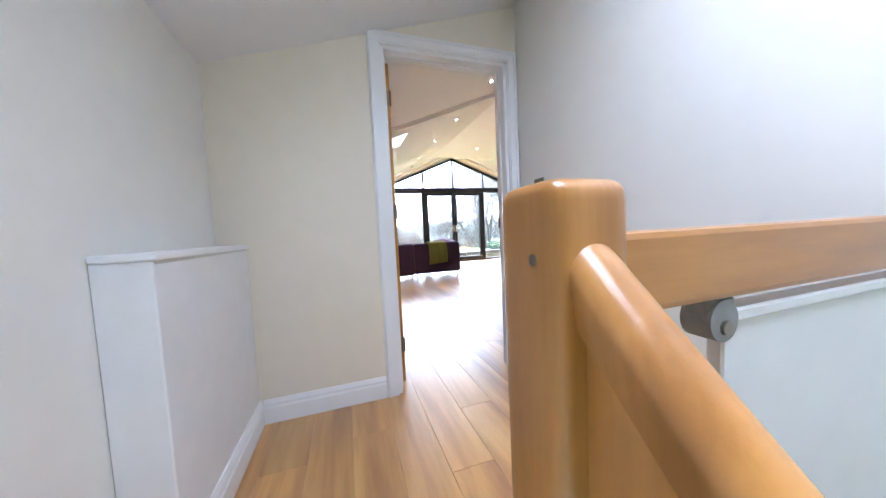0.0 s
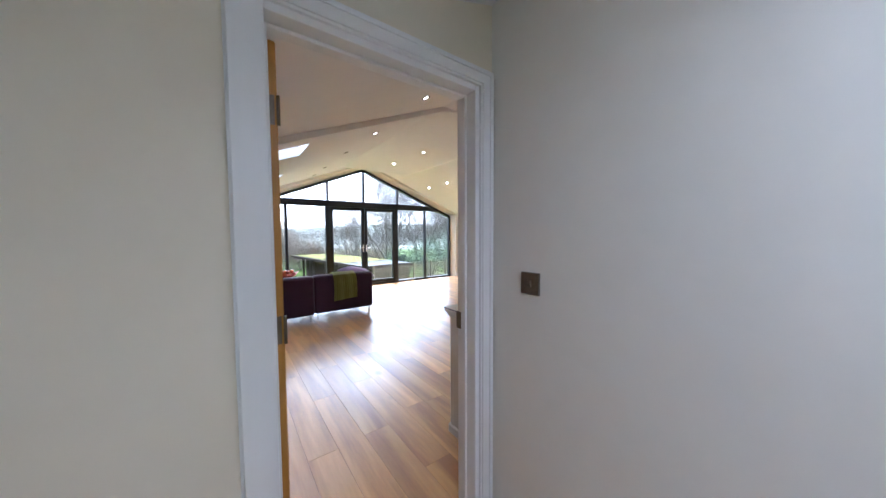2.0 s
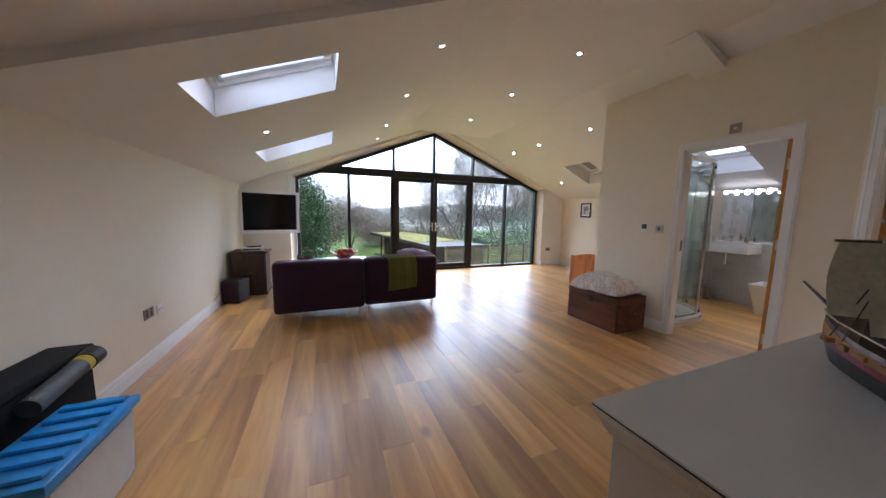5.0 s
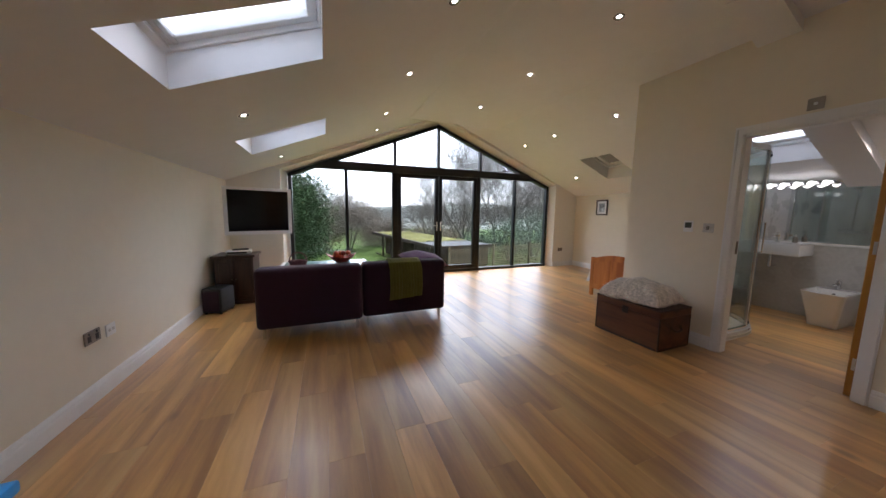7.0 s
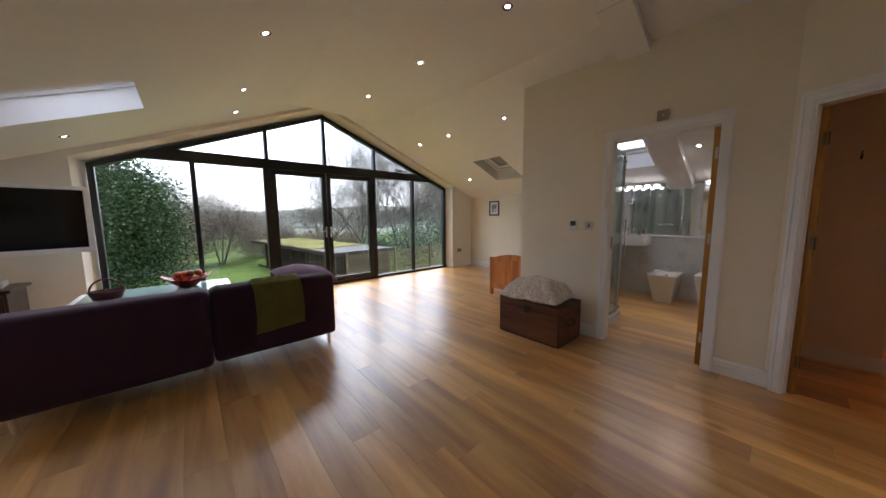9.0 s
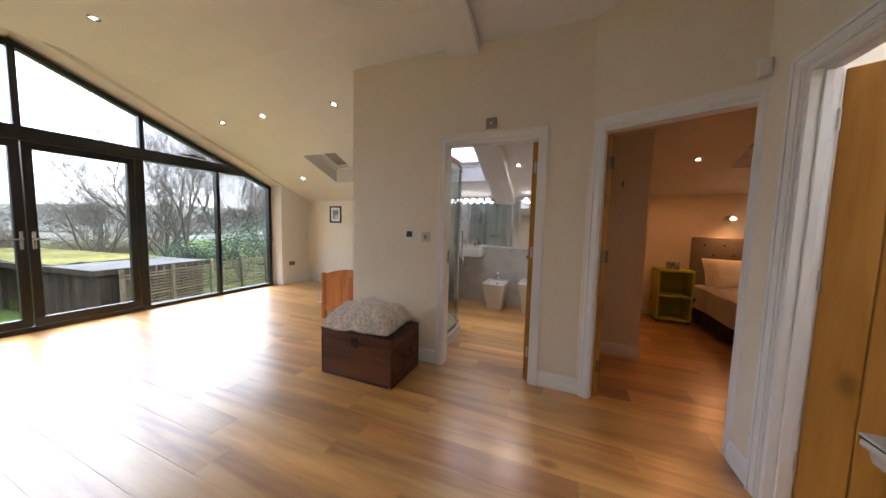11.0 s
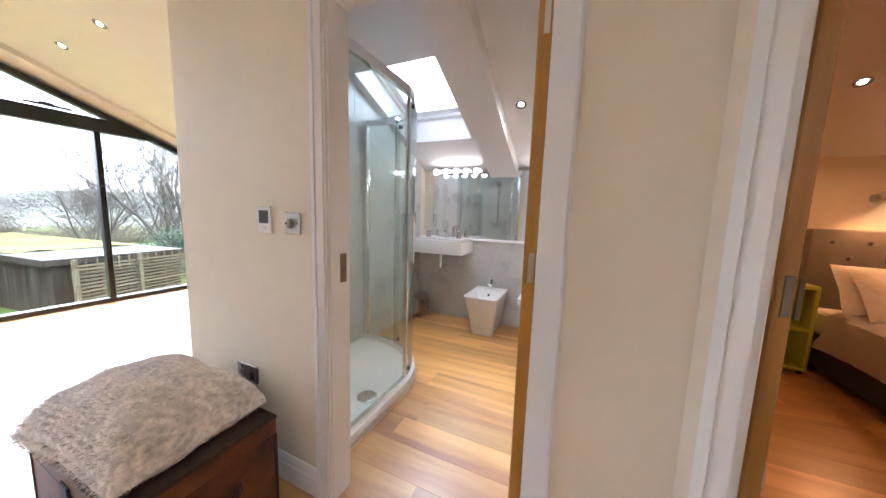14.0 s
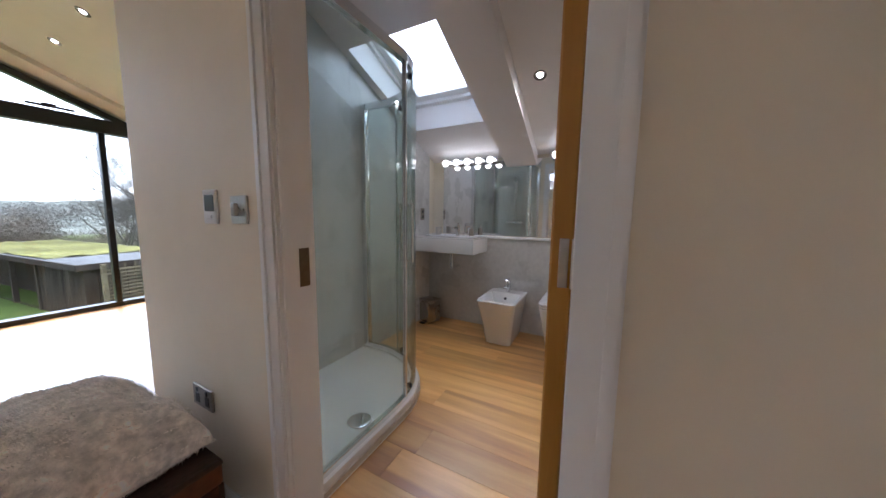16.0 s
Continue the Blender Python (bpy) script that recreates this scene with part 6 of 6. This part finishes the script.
def leafy(name, x, y, w, d, h, count, leaf, material, label, category, seed, z=None, stems=5, group="", slim=0.42):
    """A shrub: stems inside an uneven crown of many small leaves in clumps."""
    rng = random.Random(seed)
    z = ground_z(x, y) if z is None else z
    t = thing(name, pose(x, y, z), label, category, group)
    sm = B()
    for k in range(stems):
        a = rng.random() * 6.28
        tube(sm, [(0.1 * math.cos(a), 0.1 * math.sin(a), -0.05), (0.15 * w * math.cos(a), 0.15 * d * math.sin(a), h * 0.4), (0.28 * w * math.cos(a), 0.28 * d * math.sin(a), h * 0.8)], [0.04, 0.03, 0.01], 5)
    part("trunk", sm, M["hazed_bark"], t)
    clumps = []
    for k in range(max(14, count // 90)):
        a, b, r = rng.random() * 6.28, rng.uniform(-0.9, 1), rng.random() ** 0.35
        c = math.sqrt(max(0, 1 - b * b))
        clumps.append(Vector((w / 2 * r * c * math.cos(a), d / 2 * r * c * math.sin(a), h * 0.52 + h * 0.46 * r * b)))
    vs, fs = [], []
    for k in range(count):
        c = rng.choice(clumps)
        spread = 0.13 * max(w, h) ** 0.8
        p = c + Vector((rng.gauss(0, spread), rng.gauss(0, spread), rng.gauss(0, spread * 0.8)))
        if p.z < 0.02:
            p.z = rng.uniform(0.02, 0.2)
        u = Vector((rng.gauss(0, 1), rng.gauss(0, 1), rng.gauss(0, 0.6))).normalized()
        v = u.cross(Vector((rng.gauss(0, 1), rng.gauss(0, 1), rng.gauss(0, 1)))).normalized()
        L = leaf * rng.uniform(0.6, 1.3)
        i = len(vs)
        vs += [p - u * L, p + v * L * slim, p + u * L, p - v * L * slim]
        fs.append((i, i + 1, i + 2, i + 3))
    me = bpy.data.meshes.new("crown")
    me.from_pydata(vs, [], fs)
    me.materials.append(M[material])
    o = new("crown", me)
    o.parent = t
    return t


leafy("evergreen_bush", 0.15, 13.6, 2.2, 2.2, 3.75, 90000, 0.042, "holly", "dense dark evergreen bush on the lawn", "bush", 1, stems=7)
leafy("evergreen_bush", -1.7, 14.6, 2.4, 2.2, 4.2, 60000, 0.046, "holly", "dense dark evergreen bush on the lawn", "bush", 2, stems=7)
for i, (x, y, w, h) in enumerate(((9.6, 14.2, 2.4, 1.9), (11.6, 15.0, 2.8, 2.3), (13.8, 15.5, 2.6, 2.6), (8.2, 15.0, 1.6, 1.4), (16.0, 16.0, 3.0, 2.6))):
    leafy("laurel_bush", x, y, w, w, h, 7000, 0.036, "laurel", "grey-green laurel bush behind the fence", "bush", 10 + i, group="laurel bushes by the fence")
for i in range(12):
    x, y = -11 + 2.3 * i, 17.5 + 0.8 * math.sin(i * 1.7) + max(0, i - 4) * 1.9
    leafy("thorn_hedge", x, y, 3.4, 2.6, (2.9 if i < 7 else 2.0 if i == 7 else 1.25) + 0.4 * math.sin(i * 2.3), 26000 if i < 8 else 9000, 0.11, "hazed_dead_leaf", "brown leafless thorn hedge across the lawn end", "hedge", 30 + i, group="thorn hedge along the lawn", slim=0.045)
for i in range(16):
    x, y = -40 + 9 * i, 75 + 9 * math.sin(i * 1.3)
    leafy("far_copse", x, y, 12, 8, 3.6 + 1.2 * math.sin(i * 2.1), 8000, 0.30, "hazed_twigs", "distant bare copse in the valley", "trees", 60 + i, group="distant copses", slim=0.09)

# long timber outbuilding with a mossy flat roof
ax, ay = 4.93, 11.35        # near corner
bx_, by_ = 4.05, 18.9       # far corner
dvx, dvy = bx_ - ax, by_ - ay
L = math.hypot(dvx, dvy)
sm, _ = run((ax, ay), (bx_, by_))
GZ = -1.05
shed = thing("garden_shed", sm, "long weathered timber outbuilding with a mossy flat roof", "outbuilding")
W = 1.9
part("roof_deck", box(B(), (-0.12, -W - 0.1, 0.18), (L + 0.12, 0.14, 0.26)), M["felt"], shed)
part("fascia", box(B(), (-0.14, 0.14, 0.16), (L + 0.14, 0.165, 0.275), 0.004), M["weathered_board"], shed)
part("fascia", box(B(), (-0.145, -W - 0.1, 0.16), (-0.12, 0.165, 0.275), 0.004), M["weathered_board"], shed)
mo = B()
mg = [[mo.verts.new((1.5 + (L - 1.6) * i / 30, -W + (W + 0.05) * j / 14, 0.262 + 0.035 * max(0, noise.noise(Vector((i * 0.5, j * 0.5, 0))) + 0.55))) for j in range(15)] for i in range(31)]
for i in range(30):
    for j in range(14):
        mo.faces.new((mg[i][j], mg[i + 1][j], mg[i + 1][j + 1], mg[i][j + 1]))
part("moss_carpet", mo, M["moss"], shed, "yellow-green moss", smooth=True)
# screen added close behind the open bays so that they look dark inside
part("back_wall", box(B(), (0.05, -0.62, GZ), (L - 0.05, -0.55, 0.18)), M["weathered_board"], shed)
nb = 44
for i in range(nb):
    x0 = L * i / nb
    if i < 12:
        part("board", box(B(), (x0 + 0.003, -0.03, GZ), (x0 + L / nb - 0.003, 0.0, 0.18)), M["weathered_board"], shed)
    elif i % 8 == 4:
        part("bay_post", box(B(), (x0, -0.05, GZ), (x0 + 0.09, 0.03, 0.18), 0.004), M["weathered_board"], shed)
    else:
        part("board", box(B(), (x0 + 0.003, -0.03, GZ), (x0 + L / nb - 0.003, 0.0, -0.86)), M["weathered_board"], shed)
for i in range(14):
    y0 = -W + W * i / 14
    part("board", box(B(), (-0.03, y0 + 0.003, GZ), (0.0, y0 + W / 14 - 0.003, 0.18)), M["weathered_board"], shed)
part("corner_post", box(B(), (-0.05, -0.05, GZ), (0.06, 0.05, 0.18)), M["weathered_board"], shed)

fn, _ = run((5.02, 10.77), (11.4, 12.3))
FL = math.hypot(6.38, 1.53)
fence = thing("trellis_fence", fn, "weathered timber trellis fence with close horizontal laths", "fence")
for i in range(8):
    part("post", box(B(), (FL * i / 7 - 0.03, -0.03, -0.95), (FL * i / 7 + 0.03, 0.03, 0.30), 0.004), M["trellis_lath"], fence)
for k in range(14):
    z = -0.70 + 0.066 * k
    part("lath", box(B(), (0, 0.03, z), (FL, 0.042, z + 0.030)), M["trellis_lath"], fence)
for i in range(42):
    part("upright", box(B(), (FL * i / 42, 0.042, -0.80 if i % 3 == 0 else 0.02), (FL * i / 42 + 0.022, 0.052, 0.29)), M["trellis_lath"], fence)
# the garden lies a storey below, so set everything outdoors that much farther out and lower
about = Matrix.Translation((2.5, 2.9, 1.3)) @ Matrix.Scale(1.7, 4) @ Matrix.Translation((-2.5, -2.9, -1.3))
for ob in list(scene.objects):
    if ob not in indoors and ob.parent is None:
        ob.matrix_basis = about @ ob.matrix_basis

# ---- floor boards, the small pieces last ----
fl = bpy.data.objects["floor"]
BW, BL = 0.187, 1.25
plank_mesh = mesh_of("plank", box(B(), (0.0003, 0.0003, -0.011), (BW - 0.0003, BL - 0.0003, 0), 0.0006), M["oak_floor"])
rng = random.Random(7)
rows_of_boards = int((7.35 + 0.64) / BW) + 1
for i in range(rows_of_boards):
    x = -0.64 + i * BW
    lo = 0.20 if x < 1.07 else 1.60
    if x > 3.7:
        lo = -1.6
    y = lo - rng.random() * BL
    while y < 8.50:
        y0, y1 = max(y, lo), min(y + BL, 8.50)
        if y1 - y0 > 0.02:
            ob = new("plank", plank_mesh)
            ob.matrix_basis = Matrix.Translation((x, y0, 0)) @ Matrix.Diagonal((1, (y1 - y0) / BL, 1, 1))
            ob.parent = fl
        y += BL
